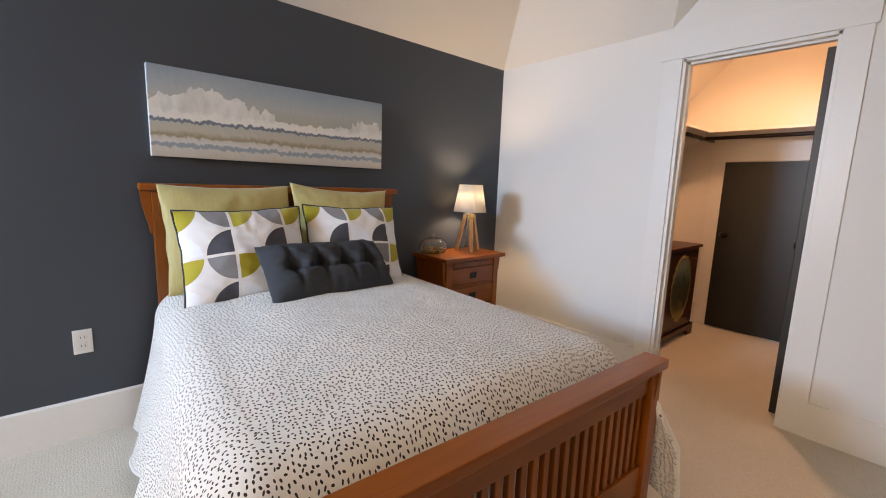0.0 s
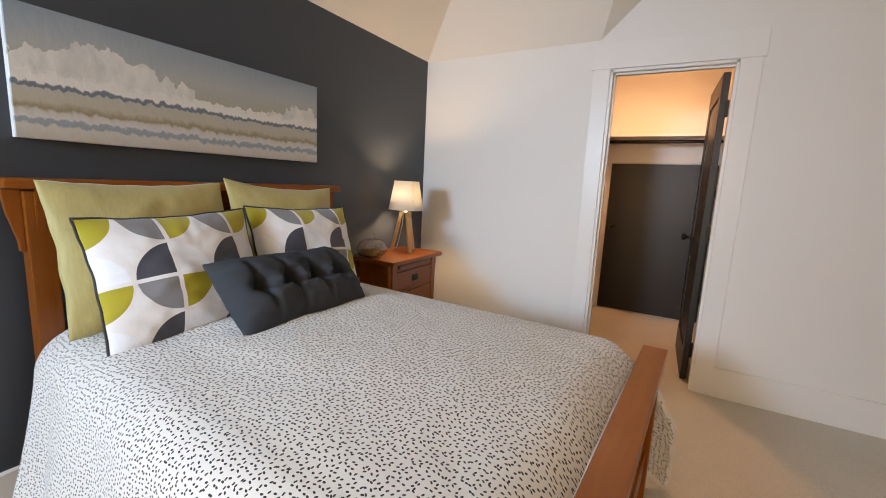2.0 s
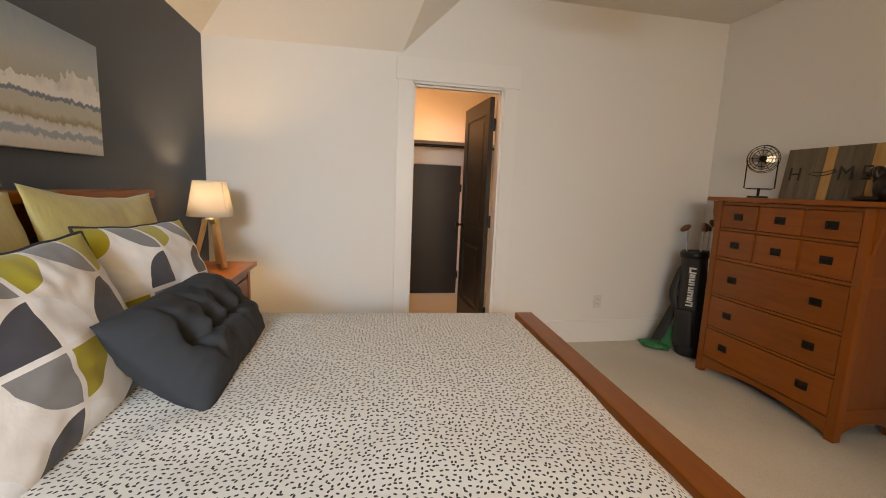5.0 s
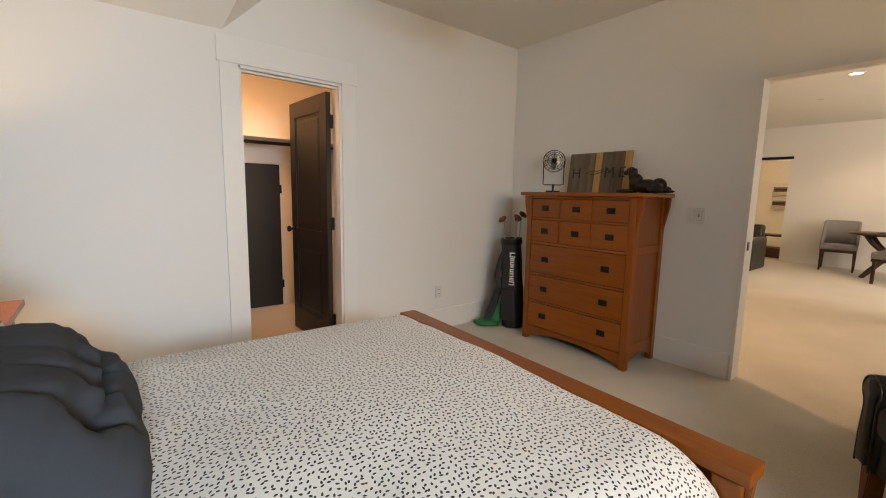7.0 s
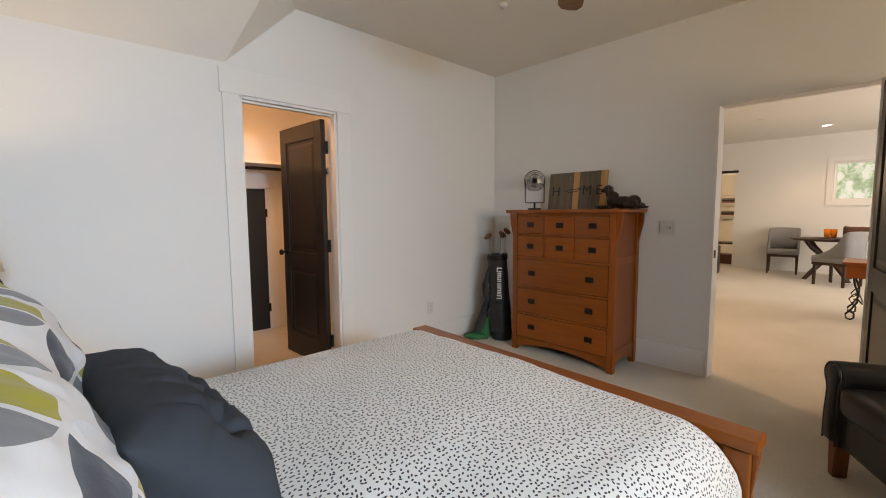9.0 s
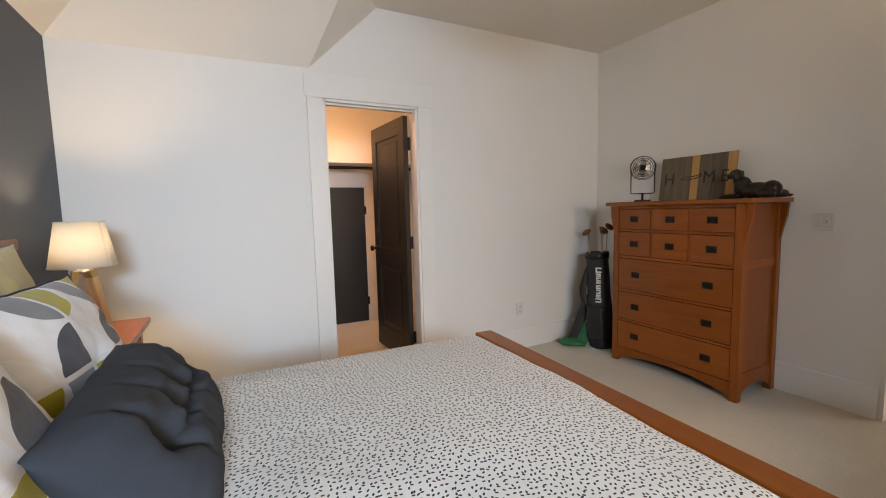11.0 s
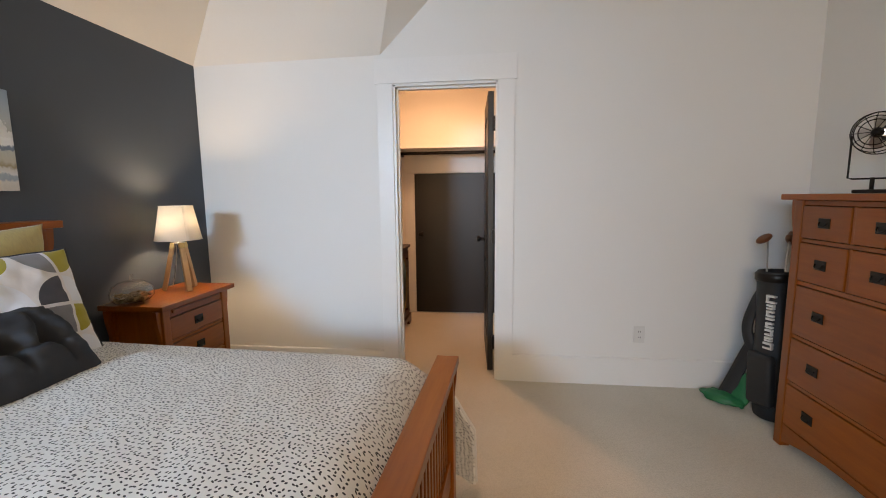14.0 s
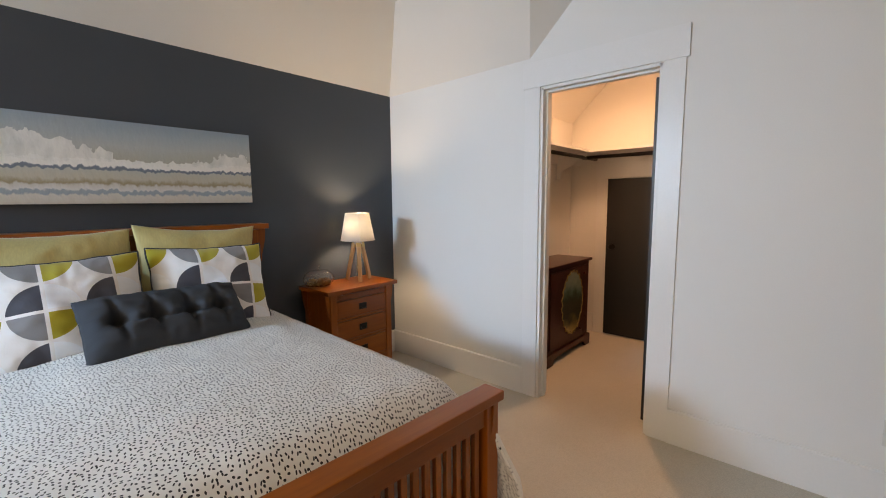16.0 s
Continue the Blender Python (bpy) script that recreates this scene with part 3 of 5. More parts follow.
# ---- bedding ----
def duvet_material():
    """White cotton with small dark flecks, each turned its own way."""
    m, nt, p = nodes_of("flecked_white_cotton")
    uv = nt.nodes.new("ShaderNodeUVMap")
    vo = add(nt, "ShaderNodeTexVoronoi", Scale=77.0, Randomness=0.72)
    vo.voronoi_dimensions = "2D"
    nt.links.new(uv.outputs[0], vo.inputs["Vector"])
    df = nt.nodes.new("ShaderNodeVectorMath")
    df.operation = "SUBTRACT"
    nt.links.new(uv.outputs[0], df.inputs[0])
    nt.links.new(vo.outputs["Position"], df.inputs[1])
    sep = nt.nodes.new("ShaderNodeSeparateColor")
    nt.links.new(vo.outputs["Color"], sep.inputs[0])
    an = add(nt, "ShaderNodeMath")
    an.operation = "MULTIPLY"
    an.inputs[1].default_value = 2.2
    nt.links.new(sep.outputs[0], an.inputs[0])
    rt = nt.nodes.new("ShaderNodeVectorRotate")
    rt.rotation_type = "Z_AXIS"
    nt.links.new(df.outputs[0], rt.inputs["Vector"])
    nt.links.new(an.outputs[0], rt.inputs["Angle"])
    st = nt.nodes.new("ShaderNodeVectorMath")
    st.operation = "MULTIPLY"
    st.inputs[1].default_value = (0.86, 1.5, 0.0)
    nt.links.new(rt.outputs[0], st.inputs[0])
    ln = nt.nodes.new("ShaderNodeVectorMath")
    ln.operation = "LENGTH"
    nt.links.new(st.outputs[0], ln.inputs[0])
    nz = add(nt, "ShaderNodeTexNoise", Scale=260.0, Detail=1.0)
    nt.links.new(uv.outputs[0], nz.inputs["Vector"])
    wob = add(nt, "ShaderNodeMath")
    wob.operation = "MULTIPLY_ADD"
    wob.inputs[1].default_value = 0.0018
    nt.links.new(nz.outputs[0], wob.inputs[0])
    nt.links.new(ln.outputs["Value"], wob.inputs[2])
    mm = add(nt, "ShaderNodeMath")
    mm.operation = "MULTIPLY"
    mm.inputs[1].default_value = 100.0
    nt.links.new(wob.outputs[0], mm.inputs[0])
    r = ramp(nt, mm.outputs[0], [(0.41, (0.018, 0.017, 0.019)), (0.46, (0.77, 0.75, 0.715))])
    nt.links.new(r.outputs[0], p.inputs["Base Color"])
    p.inputs["Roughness"].default_value = 0.85
    p.inputs["Sheen Weight"].default_value = 0.2
    w = add(nt, "ShaderNodeTexNoise", Scale=900.0, Detail=2.0)
    c2 = add(nt, "ShaderNodeTexNoise", Scale=16.0, Detail=4.0, Distortion=0.8)
    nt.links.new(uv.outputs[0], w.inputs["Vector"])
    nt.links.new(uv.outputs[0], c2.inputs["Vector"])
    sm = add(nt, "ShaderNodeMath")
    sm.operation = "MULTIPLY_ADD"
    sm.inputs[1].default_value = 0.05
    nt.links.new(w.outputs[0], sm.inputs[0])
    nt.links.new(c2.outputs[0], sm.inputs[2])
    bump(nt, p, sm.outputs[0], 0.35, 0.010)
    return m


HEM = plain("white_cotton_hem", (0.74, 0.72, 0.69), 0.85, 0.08, 300, 8, 0.4, 0.0006)


def build_duvet():
    b = bmesh.new()
    lay = b.loops.layers.uv.new("UVMap")
    NY, NX = 170, 210
    y0, y1 = -0.832, 0.87
    rows, uvs = [], {}
    for j in range(NY + 1):
        v = j / NY
        y = y0 + (y1 - y0) * v
        xl, xr = -0.735 + 0.075 * v, 0.705
        drop = 0.50 - 0.05 * math.sin(5 * v)
        R = 0.135
        W = xr - xl
        arc = math.pi / 2 * R
        total = W - 2 * R + 2 * arc + 2 * drop
        row = []
        for i in range(NX + 1):
            s = total * i / NX
            if s < drop:
                k = (drop - s) / drop
                x, z, side = xl - 0.10 * k ** 1.3 - 0.015, 0.71 - R - (drop - s) * 0.97, -1
            elif s < drop + arc:
                a = (s - drop) / R
                x, z, side = xl + R - R * math.cos(a) - 0.015 * (1 - a / 1.5708), 0.71 - R + R * math.sin(a), -1
            elif s < drop + arc + W - 2 * R:
                x, z, side = xl + R + (s - drop - arc), 0.71, 0
            elif s < drop + 2 * arc + W - 2 * R:
                a = (s - drop - arc - W + 2 * R) / R
                x, z, side = xr - R + R * math.sin(a), 0.71 - R + R * math.cos(a), 1
            else:
                d = s - (drop + 2 * arc + W - 2 * R)
                k = d / drop
                x, z, side = xr + 0.10 * k ** 1.3, 0.71 - R - d * 0.97, 1
            u = min(1, max(0, (x - xl - R) / (W - 2 * R)))
            fade = min(1, u / 0.12, (1 - u) / 0.12)
            fade = fade * fade * (3 - 2 * fade)
            if side == 0:
                z += 0.040 * (1 - (2 * u - 1) ** 2) * min(1, (y - y0) / 0.3)
            # soft fall behind the footboard and folds along the sides
            e = max(0, 1 - (y - y0) / 0.13)
            z -= 0.085 * e ** 2
            n1 = noise.noise(Vector((x * 2.3 + 4, y * 2.1, 0.3)))
            n2 = noise.noise(Vector((x * 7 + y * 5, y * 9 - x * 3, 1.7)))
            n3 = abs(noise.noise(Vector((x * 4.5 - y * 2.5, y * 4.0 + x * 1.2, 5.1))))
            yy = y
            if side == 0:
                z += fade * (0.014 * n1 + 0.005 * n2 - 0.002 * max(0, 0.16 - n3) / 0.16)
                # soft folds that run out from under the pillows towards the far side of the foot
                across, along = 0.62 * x + 0.78 * y, 0.78 * x - 0.62 * y
                soft = min(1, max(0, (y + 0.35) / 0.7)) * min(1, max(0.12, 0.35 - x))
                f1 = noise.noise(Vector((across * 8.5 + 0.8 * n1, along * 1.5, 9.3)))
                f2 = noise.noise(Vector((across * 19, along * 3.2, 2.9)))
                z += fade * soft * (0.014 * f1 + 0.005 * f2)
            else:
                k = max(0, (0.64 - z) / 0.5)
                f = math.sin(y * 15 + 2.5 * noise.noise(Vector((y * 2, side * 3, 0)))) * 0.024 * k
                x += side * (f + 0.006 * n2)
                # the corner hangs past the post at the foot
                if side > 0:
                    near = max(0, 1 - (y - y0) / 0.40)
                    x += 0.045 * near * min(1, 3 * k)
                    yy = y - 0.16 * near * min(1, 1.6 * k)
                else:
                    yy = y
            row.append(b.verts.new((x, yy, max(z, 0.03))))
            uvs[row[-1]] = (s, y)
        rows.append(row)
    for p, q in zip(rows, rows[1:]):
        for i in range(NX):
            f = b.faces.new((p[i], p[i + 1], q[i + 1], q[i]))
            f.smooth = True
            for lp in f.loops:
                lp[lay].uv = uvs[lp.vert]
    cloth = duvet_material()
    hems = [[row[k].co.copy() for row in rows[::3]] for k in (0, NX)] + [[v.co.copy() for v in rows[0][::3]]]
    th = thing("duvet", 0.7815, 1.575, 0, "white cotton duvet with small dark flecks spread over the bed", "duvet", rz=-2.7)
    ob = part("cover", b, cloth, th)
    so = ob.modifiers.new("thick", "SOLIDIFY")
    so.thickness, so.offset = 0.014, -1
    for line in hems:
        part("hem", tube(line, 0.008, 8), HEM, th, "stitched white hem", True)


build_duvet()


def pillow_mesh(w, h, t, tufts=(), seed=0, n=64, corner=0.05):
    """A stuffed pillow in the x-z plane, front towards -y, with pulled corners; returns a bmesh with uv in metres and its outline."""
    b = bmesh.new()
    lay = b.loops.layers.uv.new("UVMap")
    grids, outline = {}, []
    for s in (-1, 1):
        g = []
        for j in range(n + 1):
            row = []
            for i in range(n + 1):
                u, v = 2 * i / n - 1, 2 * j / n - 1
                au, av = abs(u), abs(v)
                # edges bow inwards between the corners, and wander a little
                x = w / 2 * u * (1 - corner * (1 - v ** 2) * au) + 0.006 * noise.noise(Vector((v * 3.1, seed, u))) * au ** 6
                z = h / 2 * v * (1 - corner * 1.3 * (1 - u ** 2) * av) + 0.006 * noise.noise(Vector((u * 3.1, seed + 9, v))) * av ** 6
                if tufts:
                    th = t * (1 - au ** 7) ** 0.9 * (1 - av ** 2.4) ** 0.62
                else:
                    th = t * ((1 - au ** 2.4) * (1 - av ** 2.4)) ** 0.66
                th *= 1 + 0.16 * noise.noise(Vector((u * 2.2 + seed, v * 2.2, s))) + 0.06 * noise.noise(Vector((u * 6 + seed, v * 6, s)))
                # creases that draw in from the corners and the seam
                rim = max(au, av)
                ang = math.atan2(v, u)
                th *= 1 + 0.13 * noise.noise(Vector((math.cos(ang) * 7, math.sin(ang) * 7 + seed, s * 2))) * rim ** 3
                if s < 0:
                    for tx, tz in tufts:
                        d = math.hypot(x - tx, z - tz)
                        th *= 1 - 0.72 * math.exp(-(d / 0.036) ** 2)
                        dz = z - tz
                        th *= 1 - 0.40 * math.exp(-((x - tx + 0.12 * dz) / 0.011) ** 2) * math.exp(-(dz / 0.10) ** 2)
                    if tufts:
                        sag = 0.016 * math.cos((x - tufts[0][0]) / (tufts[1][0] - tufts[0][0]) * 2 * math.pi)
                        th *= 1 - 0.26 * math.exp(-((z - tufts[0][1] + 0.012 - sag) / 0.014) ** 2) * min(1, max(0, (0.86 - au) / 0.2))
                    # puckers along the edge
                    th *= 1 + 0.05 * math.sin(u * 31 + seed) * av ** 4 + 0.05 * math.sin(v * 23 + seed) * au ** 4
                edge = i in (0, n) or j in (0, n)
                if s > 0 and edge:
                    row.append(grids[-1][j][i])
                else:
                    row.append(b.verts.new((x, s * th, z)))
            g.append(row)
        grids[s] = g
        for j in range(n):
            for i in range(n):
                q = (g[j][i], g[j][i + 1], g[j + 1][i + 1], g[j + 1][i])
                f = b.faces.new(q if s < 0 else q[::-1])
                f.smooth = True
                for lp in f.loops:
                    lp[lay].uv = (lp.vert.co.x + w / 2, h / 2 - lp.vert.co.z)
    g = grids[-1]
    outline = [g[0][i].co.copy() for i in range(n)] + [g[j][n].co.copy() for j in range(n)]
    outline += [g[n][n - i].co.copy() for i in range(n)] + [g[n - j][0].co.copy() for j in range(n)]
    return b, outline


def print_material():
    """White cotton printed with quarter discs in grey, charcoal and chartreuse."""
    m, nt, p = nodes_of("quarter_disc_print_cotton")
    uv = nt.nodes.new("ShaderNodeUVMap")
    sp = nt.nodes.new("ShaderNodeSeparateXYZ")
    nt.links.new(uv.outputs[0], sp.inputs[0])

    def op(kind, a, c=None, d=None):
        n = nt.nodes.new("ShaderNodeMath")
        n.operation = kind
        for k, q in enumerate((a, c, d)):
            if q is None:
                continue
            if isinstance(q, (int, float)):
                n.inputs[k].default_value = q
            else:
                nt.links.new(q, n.inputs[k])
        return n.outputs[0]

    cell = 0.121
    u = op("DIVIDE", op("ADD", sp.outputs[0], 0.023), cell)
    v = op("DIVIDE", op("ADD", sp.outputs[1], 0.001), cell)
    fu, fv = op("FRACT", u), op("FRACT", v)
    au = op("MODULO", op("FLOOR", u), 2.0)
    av = op("MODULO", op("FLOOR", v), 2.0)
    # distance to the cell's corner at which the disc is centred
    dx = op("ABSOLUTE", op("SUBTRACT", fu, au))
    dy = op("ABSOLUTE", op("SUBTRACT", fv, av))
    d = op("SQRT", op("ADD", op("MULTIPLY", dx, dx), op("MULTIPLY", dy, dy)))
    ins = op("LESS_THAN", d, 0.95)
    gap = op("MULTIPLY", op("GREATER_THAN", dx, 0.055), op("GREATER_THAN", dy, 0.055))
    ins = op("MULTIPLY", ins, gap)

    def mix(f, a, c):
        n = nt.nodes.new("ShaderNodeMixRGB")
        nt.links.new(f, n.inputs[0])
        for k, q in ((1, a), (2, c)):
            if isinstance(q, tuple):
                n.inputs[k].default_value = (*q, 1)
            else:
                nt.links.new(q, n.inputs[k])
        return n.outputs[0]

    top = mix(au, (0.40, 0.335, 0.018), (0.22, 0.215, 0.225))
    low = mix(au, (0.80, 0.82, 0.86), (0.055, 0.055, 0.072))
    col = mix(ins, (0.78, 0.755, 0.745), mix(av, top, low))
    nt.links.new(col, p.inputs["Base Color"])
    p.inputs["Roughness"].default_value = 0.8
    p.inputs["Sheen Weight"].default_value = 0.2
    n = add(nt, "ShaderNodeTexNoise", Scale=14.0, Detail=5.0, Distortion=0.6)
    nt.links.new(uv.outputs[0], n.inputs["Vector"])
    bump(nt, p, n.outputs[0], 0.35, 0.010)
    return m


PRINT = print_material()
PIPING = plain("dark_piping_cord", (0.03, 0.03, 0.035), 0.7)


def pillow(name, m, w, h, t, mat, label, category, piping=None, tufts=(), seed=0, corner=0.05):
    b, line = pillow_mesh(w, h, t, tufts, seed, corner=corner)
    th = thing(name, 0, 0, 0, label, category)
    th.matrix_world = m
    part("cover", b, mat, th)
    if piping:
        part("piping", tube(line, 0.0045, 6, closed=True), piping, th, "dark corded piping", True)
    return th


pillow("green_pillow", pose(0.488, 2.345, 0.975, -17, -0.5, -1), 0.615, 0.53, 0.075, GREEN, "lime green linen square pillow leaning on the headboard", "pillow", None, seed=1, corner=0.05)
pillow("green_pillow", pose(1.083, 2.315, 0.985, -15, 3.2, -4), 0.61, 0.52, 0.075, GREEN, "lime green linen square pillow leaning on the headboard", "pillow", None, seed=7, corner=0.09)
pillow("patterned_pillow", pose(0.500, 2.172, 0.905, -22, -1.5, -2), 0.575, 0.465, 0.095, PRINT, "white pillow printed with grey and chartreuse quarter discs", "pillow", PIPING, seed=3, corner=0.055)
pillow("patterned_pillow", pose(1.088, 2.188, 0.910, -21, 1.5, -6), 0.56, 0.465, 0.095, PRINT, "white pillow printed with grey and chartreuse quarter discs", "pillow", PIPING, seed=12, corner=0.055)
pillow("lumbar_pillow", pose(0.828, 1.972, 0.832, -46, 1.0, 1.0), 0.65, 0.325, 0.098, SLATE, "slate blue tufted lumbar pillow in front of the others", "pillow", None,
       tufts=((-0.20, 0.0), (-0.067, 0.0), (0.067, 0.0), (0.20, 0.0)), seed=5, corner=0.02)


# ---- painting ----
def painting_material():
    """A palette-knife seascape: blue sky, white surf, ochre sand in ragged bands."""
    m, nt, p = nodes_of("palette_knife_seascape")
    tc = nt.nodes.new("ShaderNodeTexCoord")
    sp = nt.nodes.new("ShaderNodeSeparateXYZ")
    nt.links.new(tc.outputs["Object"], sp.inputs[0])

    def op(kind, a, c=None, d=None):
        n = nt.nodes.new("ShaderNodeMath")
        n.operation = kind
        for k, q in enumerate((a, c, d)):
            if q is None:
                continue
            if isinstance(q, (int, float)):
                n.inputs[k].default_value = q
            else:
                nt.links.new(q, n.inputs[k])
        return n.outputs[0]

    def tex(scale, sx, sz, detail=4.0, kind="ShaderNodeTexNoise"):
        mp = nt.nodes.new("ShaderNodeMapping")
        mp.inputs["Scale"].default_value = (sx, 1, sz)
        nt.links.new(tc.outputs["Object"], mp.inputs[0])
        n = nt.nodes.new(kind)
        n.inputs["Scale"].default_value = scale
        if kind == "ShaderNodeTexNoise":
            n.inputs["Detail"].default_value = detail
        nt.links.new(mp.outputs[0], n.inputs["Vector"])
        return n.outputs[0]

    v = op("DIVIDE", sp.outputs[2], 0.431)
    rag = tex(9.0, 1, 0.25, 5)
    fine = tex(46.0, 1, 0.5, 3)
    wob = op("ADD", op("MULTIPLY", op("SUBTRACT", rag, 0.5), 0.05), op("MULTIPLY", op("SUBTRACT", fine, 0.5), 0.10))
    vv = op("ADD", v, wob)
    bands = ramp(nt, vv, [(0.0, (0.55, 0.52, 0.46)), (0.10, (0.62, 0.60, 0.55)), (0.12, (0.30, 0.36, 0.43)), (0.155, (0.32, 0.38, 0.44)), (0.17, (0.66, 0.66, 0.65)),
                          (0.22, (0.60, 0.58, 0.54)), (0.245, (0.33, 0.27, 0.16)), (0.30, (0.52, 0.49, 0.40)), (0.395, (0.50, 0.50, 0.45)), (0.405, (0.16, 0.20, 0.25)), (0.432, (0.18, 0.22, 0.28)),
                          (0.445, (0.84, 0.83, 0.80)), (0.53, (0.80, 0.79, 0.76)), (0.545, (0.44, 0.43, 0.38))])
    bands.color_ramp.interpolation = "LINEAR"
    smooth = op("ADD", v, op("MULTIPLY", op("SUBTRACT", tex(3.0, 1, 2, 3), 0.5), 0.25))
    skyc = ramp(nt, smooth, [(0.5, (0.44, 0.43, 0.36)), (0.70, (0.44, 0.47, 0.46)), (0.85, (0.36, 0.42, 0.46)), (1.0, (0.27, 0.34, 0.41))])
    up = op("GREATER_THAN", vv, 0.53)
    m1 = nt.nodes.new("ShaderNodeMixRGB")
    nt.links.new(up, m1.inputs[0])
    nt.links.new(bands.outputs[0], m1.inputs[1])
    nt.links.new(skyc.outputs[0], m1.inputs[2])
    # bursts of spray: one large towards one end, a smaller one at the other
    def burst(cx, wx, top):
        g = op("SUBTRACT", 1.0, op("ABSOLUTE", op("DIVIDE", op("SUBTRACT", sp.outputs[0], cx), wx)))
        g = op("MAXIMUM", g, 0.0)
        lim = op("ADD", 0.5, op("MULTIPLY", op("POWER", g, 0.55), top))
        lim = op("ADD", lim, op("MULTIPLY", op("SUBTRACT", tex(19.0, 1, 0.55, 6), 0.5), 0.42))
        return op("MULTIPLY", op("LESS_THAN", v, lim), op("GREATER_THAN", vv, 0.5))
    bu = op("MAXIMUM", burst(-0.38, 0.34, 0.27), burst(0.55, 0.24, 0.16))
    m2 = nt.nodes.new("ShaderNodeMixRGB")
    cl = ramp(nt, tex(16.0, 1, 0.5, 5), [(0.35, (0.66, 0.67, 0.65)), (0.6, (0.85, 0.84, 0.81))])
    nt.links.new(op("MULTIPLY", bu, 0.85), m2.inputs[0])
    nt.links.new(m1.outputs[0], m2.inputs[1])
    nt.links.new(cl.outputs[0], m2.inputs[2])
    nt.links.new(m2.outputs[0], p.inputs["Base Color"])
    p.inputs["Roughness"].default_value = 0.5
    bump(nt, p, op("ADD", fine, op("MULTIPLY", rag, 0.6)), 0.5, 0.004)
    return m


pt = thing("painting", 0.844, YN - 0.002, 1.360, "wide unframed seascape canvas in blue, white and ochre", "painting")
PAINTED = painting_material()
part("canvas", box(-0.655, 0.655, -0.036, -0.024, 0, 0.431, 0.002), PAINTED, pt, "painted canvas face")
for x0, x1, z0, z1 in ((-0.655, -0.630, 0, 0.431), (0.630, 0.655, 0, 0.431), (-0.6295, 0.6295, 0, 0.025), (-0.6295, 0.6295, 0.406, 0.431)):
    part("stretcher_bar", box(x0, x1, -0.0238, 0, z0, z1, 0.001, 1), WHITELETTER, pt, "white canvas edge over a stretcher bar")


# ---- mission furniture ----
def handle(parent, x, y, z, sy=-1, s=1.0):
    """A black back plate with a drop bail, on a face that looks along sy."""
    th = part("handle", box(x - 0.034 * s, x + 0.034 * s, min(y, y + sy * 0.004), max(y, y + sy * 0.004), z - 0.023 * s, z + 0.023 * s, 0.0015), BLACKMETAL, parent, "black iron plate pull")
    b = tube([(x - 0.022 * s, y + sy * 0.006, z + 0.004), (x - 0.021 * s, y + sy * 0.012, z - 0.008), (x - 0.012 * s, y + sy * 0.014, z - 0.013), (x + 0.012 * s, y + sy * 0.014, z - 0.013),
              (x + 0.021 * s, y + sy * 0.012, z - 0.008), (x + 0.022 * s, y + sy * 0.006, z + 0.004)], 0.003, 6)
    part("bail", b, BLACKMETAL, th, "", True)
    return th


def arch(w, z0, z1, zm, y0, y1, n=12):
    """An apron board with an arched lower edge."""
    pts = [(-w / 2, z1), (w / 2, z1), (w / 2, z0)] + [(w / 2 - w * i / n, z0 + (zm - z0) * math.sin(math.pi * i / n) ** 0.7) for i in range(1, n)] + [(-w / 2, z0)]
    return prism(pts, y0, y1, "y")


def corbel(s, top, low, out, t=0.012):
    c_ = prism([(0, top), (out, top), (out * 0.85, top - (top - low) * 0.35), (out * 0.3, top - (top - low) * 0.8), (0.004, low), (0, low)], -t, t, "y", 0.0015)
    if s < 0:
        c_.transform(Matrix.Scale(-1, 4, (1, 0, 0)))
        bmesh.ops.reverse_faces(c_, faces=c_.faces[:])
    return c_


